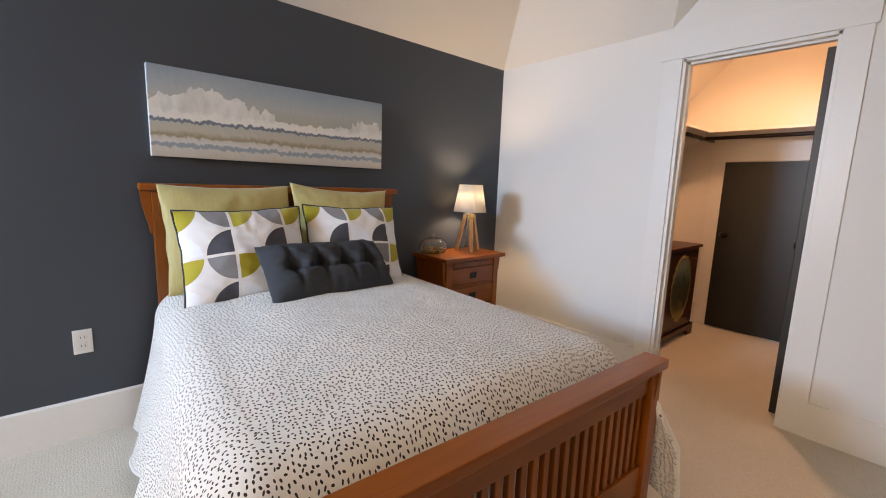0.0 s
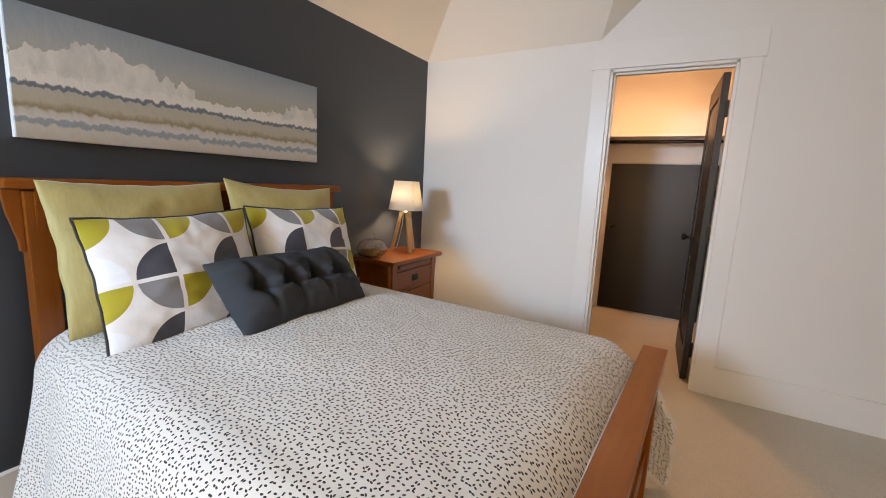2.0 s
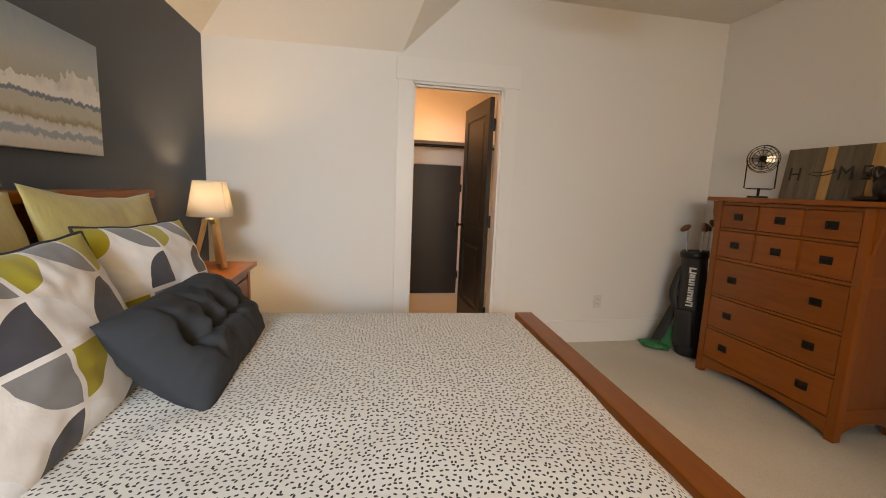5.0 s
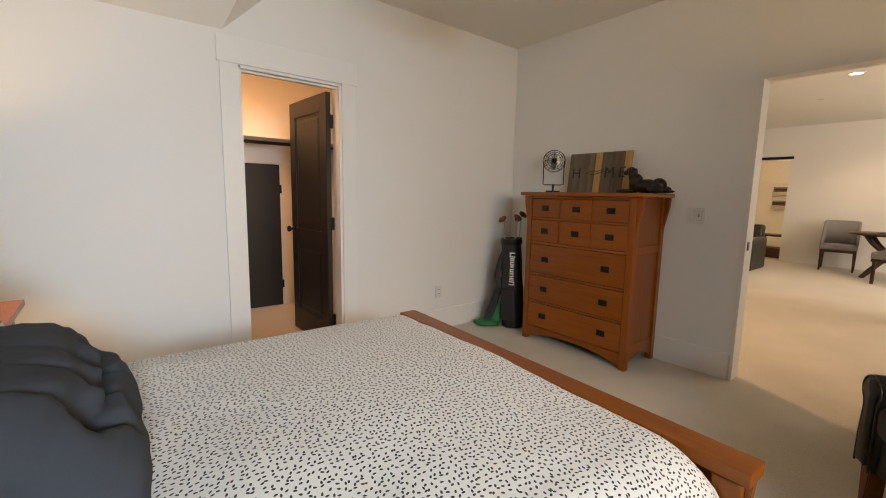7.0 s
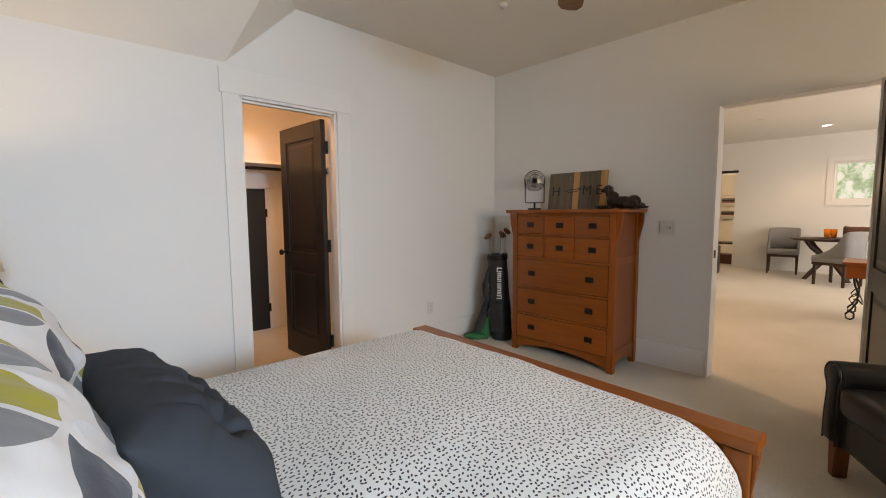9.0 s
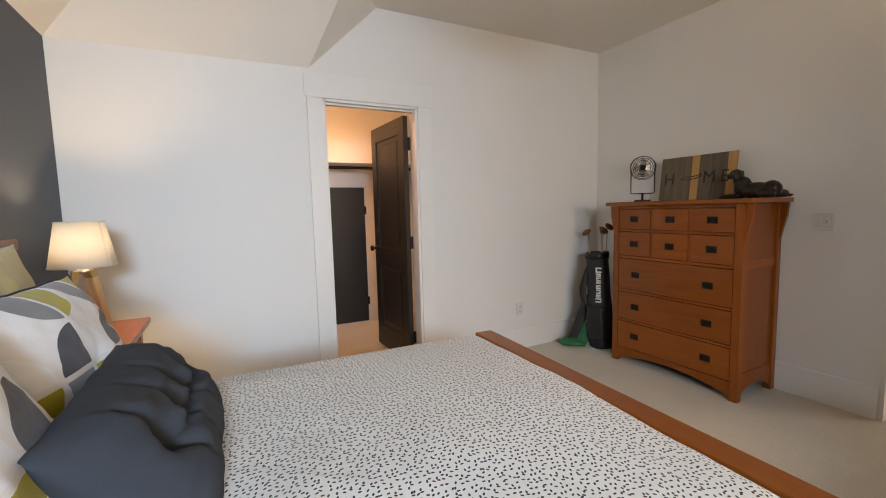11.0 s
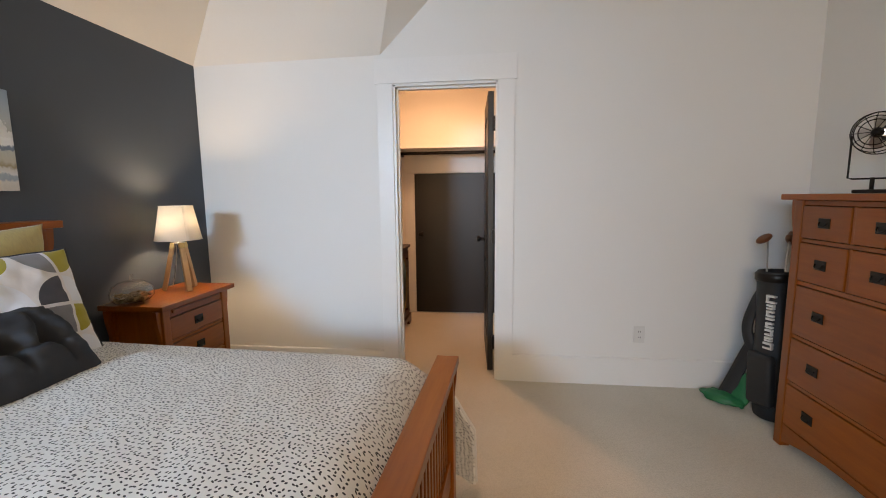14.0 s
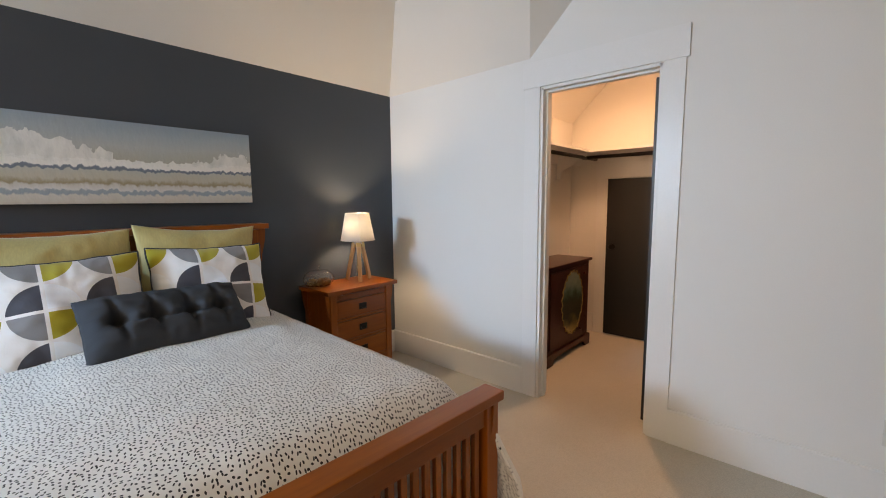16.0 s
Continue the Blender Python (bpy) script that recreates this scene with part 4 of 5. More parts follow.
def chest(th, w, d, h, rows, top_over=(0.05, 0.045), apron=(0.03, 0.19)):
    """A chest that looks along its own -y: posts, sides, framed drawers, top. rows: (z0, z1, columns, handles)."""
    P = 0.05
    yf, yb = -d / 2, d / 2
    for sx in (-1, 1):
        for yy in (yf + P / 2, yb - P / 2):
            part("post", box(sx * (w / 2 - P / 2) - P / 2, sx * (w / 2 - P / 2) + P / 2, yy - P / 2, yy + P / 2, 0, h - 0.03, 0.004), OAKZ, th)
        x = sx * (w / 2 - 0.022)
        z0 = apron[1]
        part("side_panel", box(x - 0.008, x + 0.008, yf + P, yb - P, z0, h - 0.031), OAKZ, th)
        part("side_rail", box(x - 0.014, x + 0.014, yf + P, yb - P, z0 - 0.001, z0 + 0.06, 0.002), OAKY, th)
        if h > 1:
            part("side_rail", box(x - 0.014, x + 0.014, yf + P, yb - P, h * 0.66, h * 0.66 + 0.055, 0.002), OAKY, th)
        a2 = prism([(-(d / 2 - P), z0), (d / 2 - P, z0), (d / 2 - P, z0 - 0.09)] + [((d / 2 - P) - (d - 2 * P) * i / 10, z0 - 0.09 + 0.06 * math.sin(math.pi * i / 10) ** 0.7) for i in range(1, 10)] + [(-(d / 2 - P), z0 - 0.09)], x - 0.012, x + 0.012, "x")
        part("side_apron", a2, OAKY, th)
        for yy in (yf + P / 2, yb - P / 2):
            c_ = corbel(sx, h - 0.031, h - 0.031 - min(0.24, h * 0.25), top_over[0] * 0.8)
            c_.transform(pose(sx * w / 2, yy, 0))
            part("corbel", c_, OAKZ, th)
    part("back_panel", box(-w / 2 + P, w / 2 - P, yb - 0.02, yb - 0.01, apron[1], h - 0.031), OAKZ, th)
    part("front_apron", arch(w - 2 * P, apron[1] - 0.10, apron[1], apron[1] - 0.035, yf + 0.006, yf + 0.03), OAKX, th)
    rails = [(apron[1], rows[-1][0])] + [(rows[k + 1][1], rows[k][0]) for k in range(len(rows) - 1)] + [(rows[0][1], h - 0.031)]
    for a0, a1 in rails:
        part("rail", box(-w / 2 + P, w / 2 - P, yf + 0.010, yf + 0.035, a0 + 0.002, a1 - 0.002), OAKX, th)
    for z0, z1, cols, handles in rows:
        inner = w - 2 * P
        cw = inner / cols
        for c_ in range(cols):
            x0, x1 = -inner / 2 + c_ * cw + (0.011 if c_ else 0.003), -inner / 2 + (c_ + 1) * cw - (0.011 if c_ < cols - 1 else 0.003)
            dr = part("drawer", box(x0, x1, yf + 0.004, yf + 0.05, z0 + 0.003, z1 - 0.003, 0.003), OAKX, th)
            if c_ < cols - 1:
                part("stile", box(x1 + 0.002, x1 + 0.020, yf + 0.010, yf + 0.034, z0, z1), OAKZ, th)
            for hx in ([0.0] if handles == 1 else [-0.32, 0.32]):
                handle(dr, (x0 + x1) / 2 + hx * (x1 - x0), yf + 0.004, (z0 + z1) / 2)
    part("top", box(-w / 2 - top_over[0], w / 2 + top_over[0], yf - top_over[1], yb + 0.008, h - 0.029, h, 0.005), OAKX, th)


ns = thing("nightstand", 2.115, 2.40, 0, "honey cherry wood nightstand with three drawers and black pulls", "nightstand")
chest(ns, 0.545, 0.34, 0.752, [(0.535, 0.665, 1, 1), (0.375, 0.515, 1, 1), (0.205, 0.355, 1, 1)], (0.04, 0.035), (0.03, 0.18))
part("pull_out_tray", box(-0.20, 0.20, -0.172, 0.0, 0.688, 0.706, 0.002), OAKX, ns, "slim pull-out tray under the top")

dresser = thing("dresser", 1.652, -1.257, 0, "tall honey cherry wood mission dresser with nine drawers and black pulls", "dresser", rz=180)
chest(dresser, 0.975, 0.46, 1.31, [(1.095, 1.255, 3, 1), (0.885, 1.075, 3, 1), (0.61, 0.862, 1, 2), (0.365, 0.590, 1, 2), (0.130, 0.345, 1, 2)], (0.055, 0.035), (0.02, 0.122))


# ---- on the nightstand ----
lp = thing("table_lamp", 2.215, 2.40, 0.752, "lit tripod table lamp with beech legs and white shade", "table lamp")
BRASS = plain("satin_brass", (0.62, 0.46, 0.22), 0.32, 0.1, 90, 6, 0.05, 0.0003, metal=1.0)
for a in (118, 238, 358):
    ca, sa = math.cos(radians(a)), math.sin(radians(a))
    foot, top = Vector((0.100 * ca, 0.100 * sa, 0.004)), Vector((0.040 * ca, 0.040 * sa, 0.262))
    d = top - foot
    lean = Matrix.Translation(foot) @ pose(0, 0, 0, 0, 0, a) @ Matrix.Rotation(-math.atan2(0.060, 0.258), 4, "Y")
    leg = box(-0.012, 0.012, -0.015, 0.015, 0, d.length, 0.004)
    leg.transform(lean)
    lg = part("leg", leg, PALEWOOD, lp)
    clip = box(-0.0135, 0.0135, -0.0165, 0.0165, d.length + 0.001, d.length + 0.034, 0.003)
    clip.transform(lean)
    part("clip", clip, BRASS, lg, "satin brass clip")
part("hub", turned([(0.026, 0.283), (0.03, 0.288), (0.03, 0.30), (0.012, 0.303), (0.009, 0.33), (0.019, 0.335), (0.019, 0.37), (0.008, 0.372)], 18), STEEL, lp, "brushed steel hub and socket", True)
so = bmesh.new()
for prof in ([(0.128, 0.315), (0.090, 0.522)],):
    merge(so, turned(prof, 40, cap=False))
shade = part("shade", so, SHADE, lp, "lit white linen shade", True)
md = shade.modifiers.new("thick", "SOLIDIFY")
md.thickness = 0.0016
part("shade_ring", tube([(0.1285 * math.cos(t_ * math.pi / 16), 0.1285 * math.sin(t_ * math.pi / 16), 0.316) for t_ in range(32)], 0.0022, 6, True), SHADE, lp, "", True)
part("shade_ring", tube([(0.0905 * math.cos(t_ * math.pi / 16), 0.0905 * math.sin(t_ * math.pi / 16), 0.521) for t_ in range(32)], 0.0022, 6, True), SHADE, lp, "", True)
seam = box(-0.0012, 0.0012, -0.005, 0.005, 0, 0.2105, 0.0004, 1)
seam.transform(pose(0, 0, 0, 0, 0, 241) @ pose(0.1292, 0, 0.315, 0, -10.4, 0))
part("seam", seam, SHADE, lp, "folded linen seam")
part("cord", tube([(0, 0.02, 0.29), (0.03, 0.05, 0.20), (0.05, 0.09, 0.08), (0.055, 0.115, 0.012), (0.06, 0.14, 0.006)], 0.003, 6), PLASTIC, lp, "white power cord", True)

jar = thing("glass_terrarium", 1.895, 2.45, 0.753, "ribbed pumpkin-shaped glass bowl half full of potpourri", "glass bowl")
b = bmesh.new()
seg = 60
prof = [(0.05, 0.002), (0.09, 0.010), (0.110, 0.035), (0.112, 0.060), (0.098, 0.092), (0.065, 0.115), (0.028, 0.122), (0.015, 0.118)]
rings = []
for r, z in prof:
    rings.append([b.verts.new((r * (1 + 0.055 * abs(math.sin(5 * 2 * math.pi * i / seg)) - 0.03) * math.cos(2 * math.pi * i / seg), r * (1 + 0.055 * abs(math.sin(5 * 2 * math.pi * i / seg)) - 0.03) * math.sin(2 * math.pi * i / seg) * 0.85, z)) for i in range(seg)])
for p_, q_ in zip(rings, rings[1:]):
    for i in range(seg):
        b.faces.new((p_[i], p_[(i + 1) % seg], q_[(i + 1) % seg], q_[i]))
b.faces.new(rings[0][::-1])
b.faces.new(rings[-1])
bmesh.ops.recalc_face_normals(b, faces=b.faces[:])
THIN = glass("thin_bowl_glass")
bowl = part("bowl", b, THIN, jar, "clear ribbed glass bowl", True)
md = bowl.modifiers.new("thick", "SOLIDIFY")
md.thickness = 0.003
part("stem", tube([(0, 0, 0.118), (0.002, 0, 0.132), (0.008, 0.002, 0.145), (0.016, 0.003, 0.150)], 0.007, 8), THIN, jar, "curled glass stem", True)
POT = plain("dried_potpourri", (0.34, 0.22, 0.09), 0.8, 0.6, 30, 12)
b = bmesh.new()
rnd = random.Random(4)
for k in range(130):
    a, r = rnd.uniform(0, 6.28), 0.088 * math.sqrt(rnd.random())
    z = rnd.uniform(0.012, 0.052 - r * 0.1)
    f = prism([(-0.014, 0), (-0.005, 0.008), (0.010, 0.006), (0.015, -0.002), (0.002, -0.008)], -0.0015, 0.0015, "z")
    merge(b, f, pose(r * math.cos(a), 0.82 * r * math.sin(a), z, rnd.uniform(-50, 50), rnd.uniform(-50, 50), rnd.uniform(0, 360)))
tagged(part("potpourri", b, POT, jar, "tan and brown dried petals"), kind="stuff")


# ---- outlets and switch ----
def outlet(name, m, label, double=False):
    th = thing(name, 0, 0, 0, label, "switch" if double else "outlet")
    th.matrix_world = m
    w = 0.058 if double else 0.036
    part("plate", box(-w, w, -0.008, 0, -0.058, 0.058, 0.003), PLASTIC, th)
    if double:
        for x in (-0.023, 0.023):
            # flat grey sheet in place of the shaded gap round each rocker
            part("rocker_gap_shade", box(x - 0.0175, x + 0.0175, -0.0084, -0.0078, -0.0345, 0.0345, 0.0), SHADOWGAP, th)
        part("rocker", box(-0.0395, -0.0065, -0.012, -0.0084, -0.033, 0.033, 0.002), PLASTIC, th)
        part("rocker", box(0.0065, 0.0395, -0.0095, -0.0084, -0.033, 0.033, 0.0005), PLASTIC, th)
        part("toggle", box(0.018, 0.028, -0.020, -0.009, -0.010, 0.012, 0.002), SHADOWGAP, th, "small grey toggle")
    else:
        for z in (-0.02, 0.02):
            part("socket", box(-0.016, 0.016, -0.010, -0.007, z - 0.014, z + 0.014, 0.003), PLASTIC, th)
            part("slot", box(-0.008, -0.005, -0.0106, -0.009, z - 0.004, z + 0.006), SLOT, th)
            part("slot", box(0.005, 0.008, -0.0106, -0.009, z - 0.004, z + 0.006), SLOT, th)
    return th


outlet("wall_outlet", pose(-0.13, YN, 0.475), "white duplex wall outlet on the navy wall")
outlet("wall_outlet", pose(XE, -0.525, 0.365, 0, 0, -90), "white duplex wall outlet on the white wall")
outlet("light_switch", pose(0.955, YS, 1.155, 0, 0, 180), "white double rocker light switch by the doorway", True)


# ---- painted cabinet in the closet ----
cb_ = thing("painted_cabinet", 3.66, 1.50, 0, "dark red wooden cabinet with a painted oval landscape", "cabinet")
CABW = wood("dark_red_lacquer", (0.045, 0.010, 0.006), (0.075, 0.018, 0.009), axis="z", rough=0.3)
part("body", box(-0.40, 0.40, -0.16, 0.17, 0.09, 0.80, 0.004), CABW, cb_)
part("top", box(-0.425, 0.425, -0.185, 0.175, 0.80, 0.826, 0.008), CABW, cb_)
pl = [(-0.42, 0.0), (-0.42, 0.10), (0.42, 0.10), (0.42, 0.0), (0.32, 0.0), (0.30, 0.04), (0.24, 0.055), (-0.24, 0.055), (-0.30, 0.04), (-0.32, 0.0)]
part("plinth", prism(pl, -0.18, -0.155, "y", 0.002), CABW, cb_, "scrolled bracket plinth")
part("plinth", prism([(-0.18, 0), (-0.18, 0.10), (0.175, 0.10), (0.175, 0), (0.11, 0), (0.09, 0.04), (-0.09, 0.04), (-0.11, 0)], 0.395, 0.42, "x", 0.002), CABW, cb_, "scrolled bracket plinth")
for s in (-1, 1):
    dr = part("door", box(-0.002 if s > 0 else -0.37, 0.37 if s > 0 else 0.002 - 0.004, -0.172, -0.159, 0.13, 0.77, 0.003), CABW, cb_)
    k = turned([(0.006, 0), (0.012, 0.008), (0.011, 0.016), (0.004, 0.02)], 12)
    k.transform(pose(s * 0.03 + 0.22, -0.172, 0.70 if s > 0 else 0.20, 90))
    part("knob", k, CABW, dr, "", True)


def oval_material():
    m, nt, p = nodes_of("painted_landscape_oval")
    v = coords(nt)
    sp = nt.nodes.new("ShaderNodeSeparateXYZ")
    nt.links.new(v, sp.inputs[0])
    n = add(nt, "ShaderNodeTexNoise", Scale=14.0, Detail=5.0)
    nt.links.new(v, n.inputs["Vector"])
    ad_ = add(nt, "ShaderNodeMath")
    ad_.operation = "MULTIPLY_ADD"
    ad_.inputs[1].default_value = 0.22
    nt.links.new(n.outputs[0], ad_.inputs[0])
    nt.links.new(sp.outputs[2], ad_.inputs[2])
    r = ramp(nt, ad_.outputs[0], [(0.36, (0.26, 0.20, 0.06)), (0.42, (0.12, 0.10, 0.03)), (0.46, (0.02, 0.025, 0.012)), (0.56, (0.05, 0.045, 0.025)), (0.62, (0.025, 0.045, 0.02)), (0.68, (0.10, 0.17, 0.13)), (0.78, (0.24, 0.30, 0.26))])
    nt.links.new(r.outputs[0], p.inputs["Base Color"])
    p.inputs["Roughness"].default_value = 0.35
    return m


ov = prism([(0.03 + 0.20 * math.cos(a * math.pi / 24), 0.47 + 0.27 * math.sin(a * math.pi / 24)) for a in range(48)], -0.1755, -0.172, "y")
part("painted_oval", ov, oval_material(), cb_, "oval landscape in green and blue with a gold rim")
rim = [(0.03 + (0.205 + 0.012 * math.sin(a * 1.9)) * math.cos(a * math.pi / 36), -0.1765, 0.47 + (0.275 + 0.012 * math.sin(a * 1.9)) * math.sin(a * math.pi / 36)) for a in range(72)]
part("gold_rim", tube(rim, 0.0055, 6, True), plain("aged_gold_paint", (0.28, 0.20, 0.06), 0.5, 0.4, 60, 20), cb_, "aged gold scrolled rim", True)


# ---- on the dresser ----
DT = 1.31
sg = thing("wooden_sign", 1.70, -1.385, DT, "weathered plank sign with dark letters leaning on the wall", "sign", rz=180)
sg.matrix_world = pose(1.70, -1.385, DT + 0.003, 0, 0, 180) @ pose(0, 0, 0, -7)
cuts = [-0.285, -0.19, -0.09, -0.035, 0.025, 0.125, 0.225, 0.285]
for i, mt in enumerate([GREYWOOD, GREYWOOD, GREYWOOD, TANWOOD, GREYWOOD, GREYWOOD, TANWOOD]):
    part("plank", box(cuts[i] + 0.0008, cuts[i + 1] - 0.0008, -0.016 - 0.001 * (i % 2), 0, 0, 0.338, 0.0015), mt, sg)
LETTER = plain("black_lettering", (0.02, 0.018, 0.016), 0.6)
for ch, x in (("H", -0.205), ("M", 0.105), ("E", 0.215)):
    cu = bpy.data.curves.new("letter", "FONT")
    cu.body, cu.size, cu.extrude, cu.align_x = ch, 0.125, 0.001, "CENTER"
    ob = new("tmp_letter", cu)
    me = bpy.data.meshes.new_from_object(ob)
    bpy.data.objects.remove(ob)
    me.materials.append(LETTER)
    lt = new("letter", me)
    lt.parent = sg
    lt.matrix_basis = pose(x, -0.019, 0.125, 90)
part("emblem", tube([(-0.115, -0.019, 0.165), (-0.08, -0.019, 0.178), (-0.02, -0.019, 0.176), (0.04, -0.019, 0.19), (0.05, -0.019, 0.178), (0.0, -0.019, 0.160), (-0.06, -0.019, 0.152)], 0.003, 6, True), LETTER, sg, "dark outline emblem between the letters")

fn = thing("desk_fan", 2.115, -1.34, DT, "small antique black wire desk fan ornament", "desk fan", rz=218)
part("base", box(-0.062, 0.062, -0.035, 0.035, 0, 0.018, 0.004), BLACKMETAL, fn)
part("stem", rod((0, 0, 0.016), (0, 0, 0.075), 0.009), BLACKMETAL, fn, "", True)
part("yoke", tube([(-0.09, 0, 0.28), (-0.09, 0, 0.16), (-0.09, 0, 0.075), (-0.07, 0, 0.07), (0, 0, 0.07), (0.07, 0, 0.07), (0.09, 0, 0.075), (0.09, 0, 0.16), (0.09, 0, 0.28)], 0.0045, 8), BLACKMETAL, fn, "", True)
cg = bmesh.new()
for yy, rr in ((-0.035, 0.05), (-0.02, 0.078), (0.02, 0.084), (-0.03, 0.065)):
    merge(cg, tube([(rr * math.cos(a * math.pi / 16), yy, 0.285 + rr * math.sin(a * math.pi / 16)) for a in range(32)], 0.0022, 5, True))
for k in range(12):
    a = k * math.pi / 6
    merge(cg, tube([(0.012 * math.cos(a), -0.042, 0.285 + 0.012 * math.sin(a)), (0.05 * math.cos(a), -0.036, 0.285 + 0.05 * math.sin(a)), (0.08 * math.cos(a), -0.018, 0.285 + 0.08 * math.sin(a)), (0.084 * math.cos(a), 0.02, 0.285 + 0.084 * math.sin(a))], 0.0016, 5))
grow = Matrix.Translation((0, 0, 0.285)) @ Matrix.Scale(1.18, 4) @ Matrix.Translation((0, 0, -0.285))
cg.transform(grow)
part("cage", cg, BLACKMETAL, fn, "round wire cage", True)
bl = bmesh.new()
for k in range(4):
    f = prism([(0.012, -0.012), (0.045, -0.026), (0.068, -0.010), (0.064, 0.018), (0.02, 0.012)], -0.001, 0.001, "y")
    merge(bl, f, pose(0, 0, 0.285, 0, 90 * k, 0) @ pose(0, -0.012, 0, 0, 0, 18))
bl.transform(grow)
part("blades", bl, STEEL, fn, "pale metal blades")
mo = turned([(0.015, -0.03), (0.02, -0.02), (0.038, 0.03), (0.036, 0.06), (0.012, 0.075)], 18)
mo.transform(pose(0, 0, 0.285, -90))
part("motor", mo, BLACKMETAL, fn, "", True)


# lying dog statue: one plain mesh
b = bmesh.new()
for (x, y, z, rx, ry, rz_) in ((0.0, 0, 0.052, 0.115, 0.050, 0.052), (0.095, 0, 0.055, 0.055, 0.052, 0.055), (-0.085, 0, 0.075, 0.055, 0.046, 0.072), (-0.115, 0, 0.125, 0.034, 0.032, 0.05),
                               (-0.135, 0, 0.165, 0.040, 0.033, 0.034), (-0.172, 0, 0.155, 0.030, 0.021, 0.019), (-0.118, 0.034, 0.158, 0.014, 0.010, 0.034), (-0.118, -0.034, 0.158, 0.014, 0.010, 0.034),
                               (-0.16, 0.036, 0.016, 0.075, 0.017, 0.016), (-0.16, -0.036, 0.016, 0.075, 0.017, 0.016), (0.10, 0.052, 0.028, 0.062, 0.022, 0.028), (0.10, -0.052, 0.028, 0.062, 0.022, 0.028), (0.165, 0.0, 0.014, 0.055, 0.012, 0.012)):
    o = bmesh.new()
    bmesh.ops.create_uvsphere(o, u_segments=20, v_segments=14, radius=1)
    merge(b, o, Matrix.Translation((x, y, z)) @ Matrix.Diagonal((rx, ry, rz_, 1)))
dog = part("dog_statue", b, BRONZE, None, "", True)
rm = dog.modifiers.new("melt", "REMESH")
rm.mode, rm.voxel_size, rm.use_smooth_shade = "VOXEL", 0.006, True
dog.matrix_world = pose(1.215, -1.25, DT, 0, 0, 172)
tagged(dog, "dark bronze statue of a lying dog on the dresser", "statue")


# ---- golf bag in the corner ----
gb = thing("golf_bag", 2.39, -1.185, 0, "black golf bag with clubs and green pocket in the corner", "golf bag")
tilt = pose(0, 0, 0, -2, 2.5, 0)


def ribbon(pts, width, thick, face):
    """A flat strap along a line; face is the direction that its broad side looks."""
    b = bmesh.new()
    P, F = [Vector(p) for p in pts], Vector(face).normalized()
    n, rings = len(P), []
    for i, p in enumerate(P):
        t = (P[min(i + 1, n - 1)] - P[max(i - 1, 0)]).normalized()
        S = F.cross(t).normalized()
        q = S.cross(t).normalized()
        w_ = width(i / (n - 1)) if callable(width) else width
        rings.append([b.verts.new(p + S * w_ * a / 2 + q * thick * c_ / 2) for a, c_ in ((-1, -0.6), (-0.9, -1), (0.9, -1), (1, -0.6), (1, 0.6), (0.9, 1), (-0.9, 1), (-1, 0.6))])
    for p, q in zip(rings, rings[1:]):
        for k in range(8):
            b.faces.new((p[k], p[(k + 1) % 8], q[(k + 1) % 8], q[k]))
    b.faces.new(rings[0][::-1])
    b.faces.new(rings[-1])
    bmesh.ops.recalc_face_normals(b, faces=b.faces[:])
    return b


def smooth_line(pts, n=6):
    """More points along a line, by Catmull-Rom."""
    P = [Vector(p) for p in pts]
    out = []
    for i in range(len(P) - 1):
        a, b_, c_, d = P[max(i - 1, 0)], P[i], P[i + 1], P[min(i + 2, len(P) - 1)]
        for k in range(n):
            t = k / n
            out.append(0.5 * (2 * b_ + (c_ - a) * t + (2 * a - 5 * b_ + 4 * c_ - d) * t * t + (3 * b_ - a - 3 * c_ + d) * t ** 3))
    return out + [P[-1]]


b = bmesh.new()
prof = [(0.088, 0.0), (0.101, 0.012), (0.104, 0.05), (0.104, 0.10), (0.100, 0.12), (0.103, 0.20), (0.106, 0.35), (0.098, 0.50), (0.094, 0.66), (0.094, 0.80), (0.098, 0.812), (0.099, 0.862), (0.094, 0.874), (0.084, 0.872), (0.080, 0.80)]
o = turned(prof, 36)
for v_ in o.verts:
    v_.co += 0.007 * noise.noise_vector(v_.co * 8)
part("bag_body", merge(b, o, tilt), BLACKCLOTH, gb, "black nylon tube", True)
part("top_collar", merge(bmesh.new(), turned([(0.0985, 0.815), (0.1035, 0.82), (0.1035, 0.858), (0.0985, 0.863)], 36, cap=False), tilt), BLACKMETAL, gb, "stiff black rim", True)
o = box(-0.075, 0.075, -0.135, -0.07, 0.09, 0.40, 0.028, 4)
for v_ in o.verts:
    v_.co += 0.006 * noise.noise_vector(v_.co * 9)
part("side_pocket", merge(bmesh.new(), o, tilt @ pose(0, 0, 0, 0, 0, 200)), BLACKCLOTH, gb, "bulging black ball pocket", True)
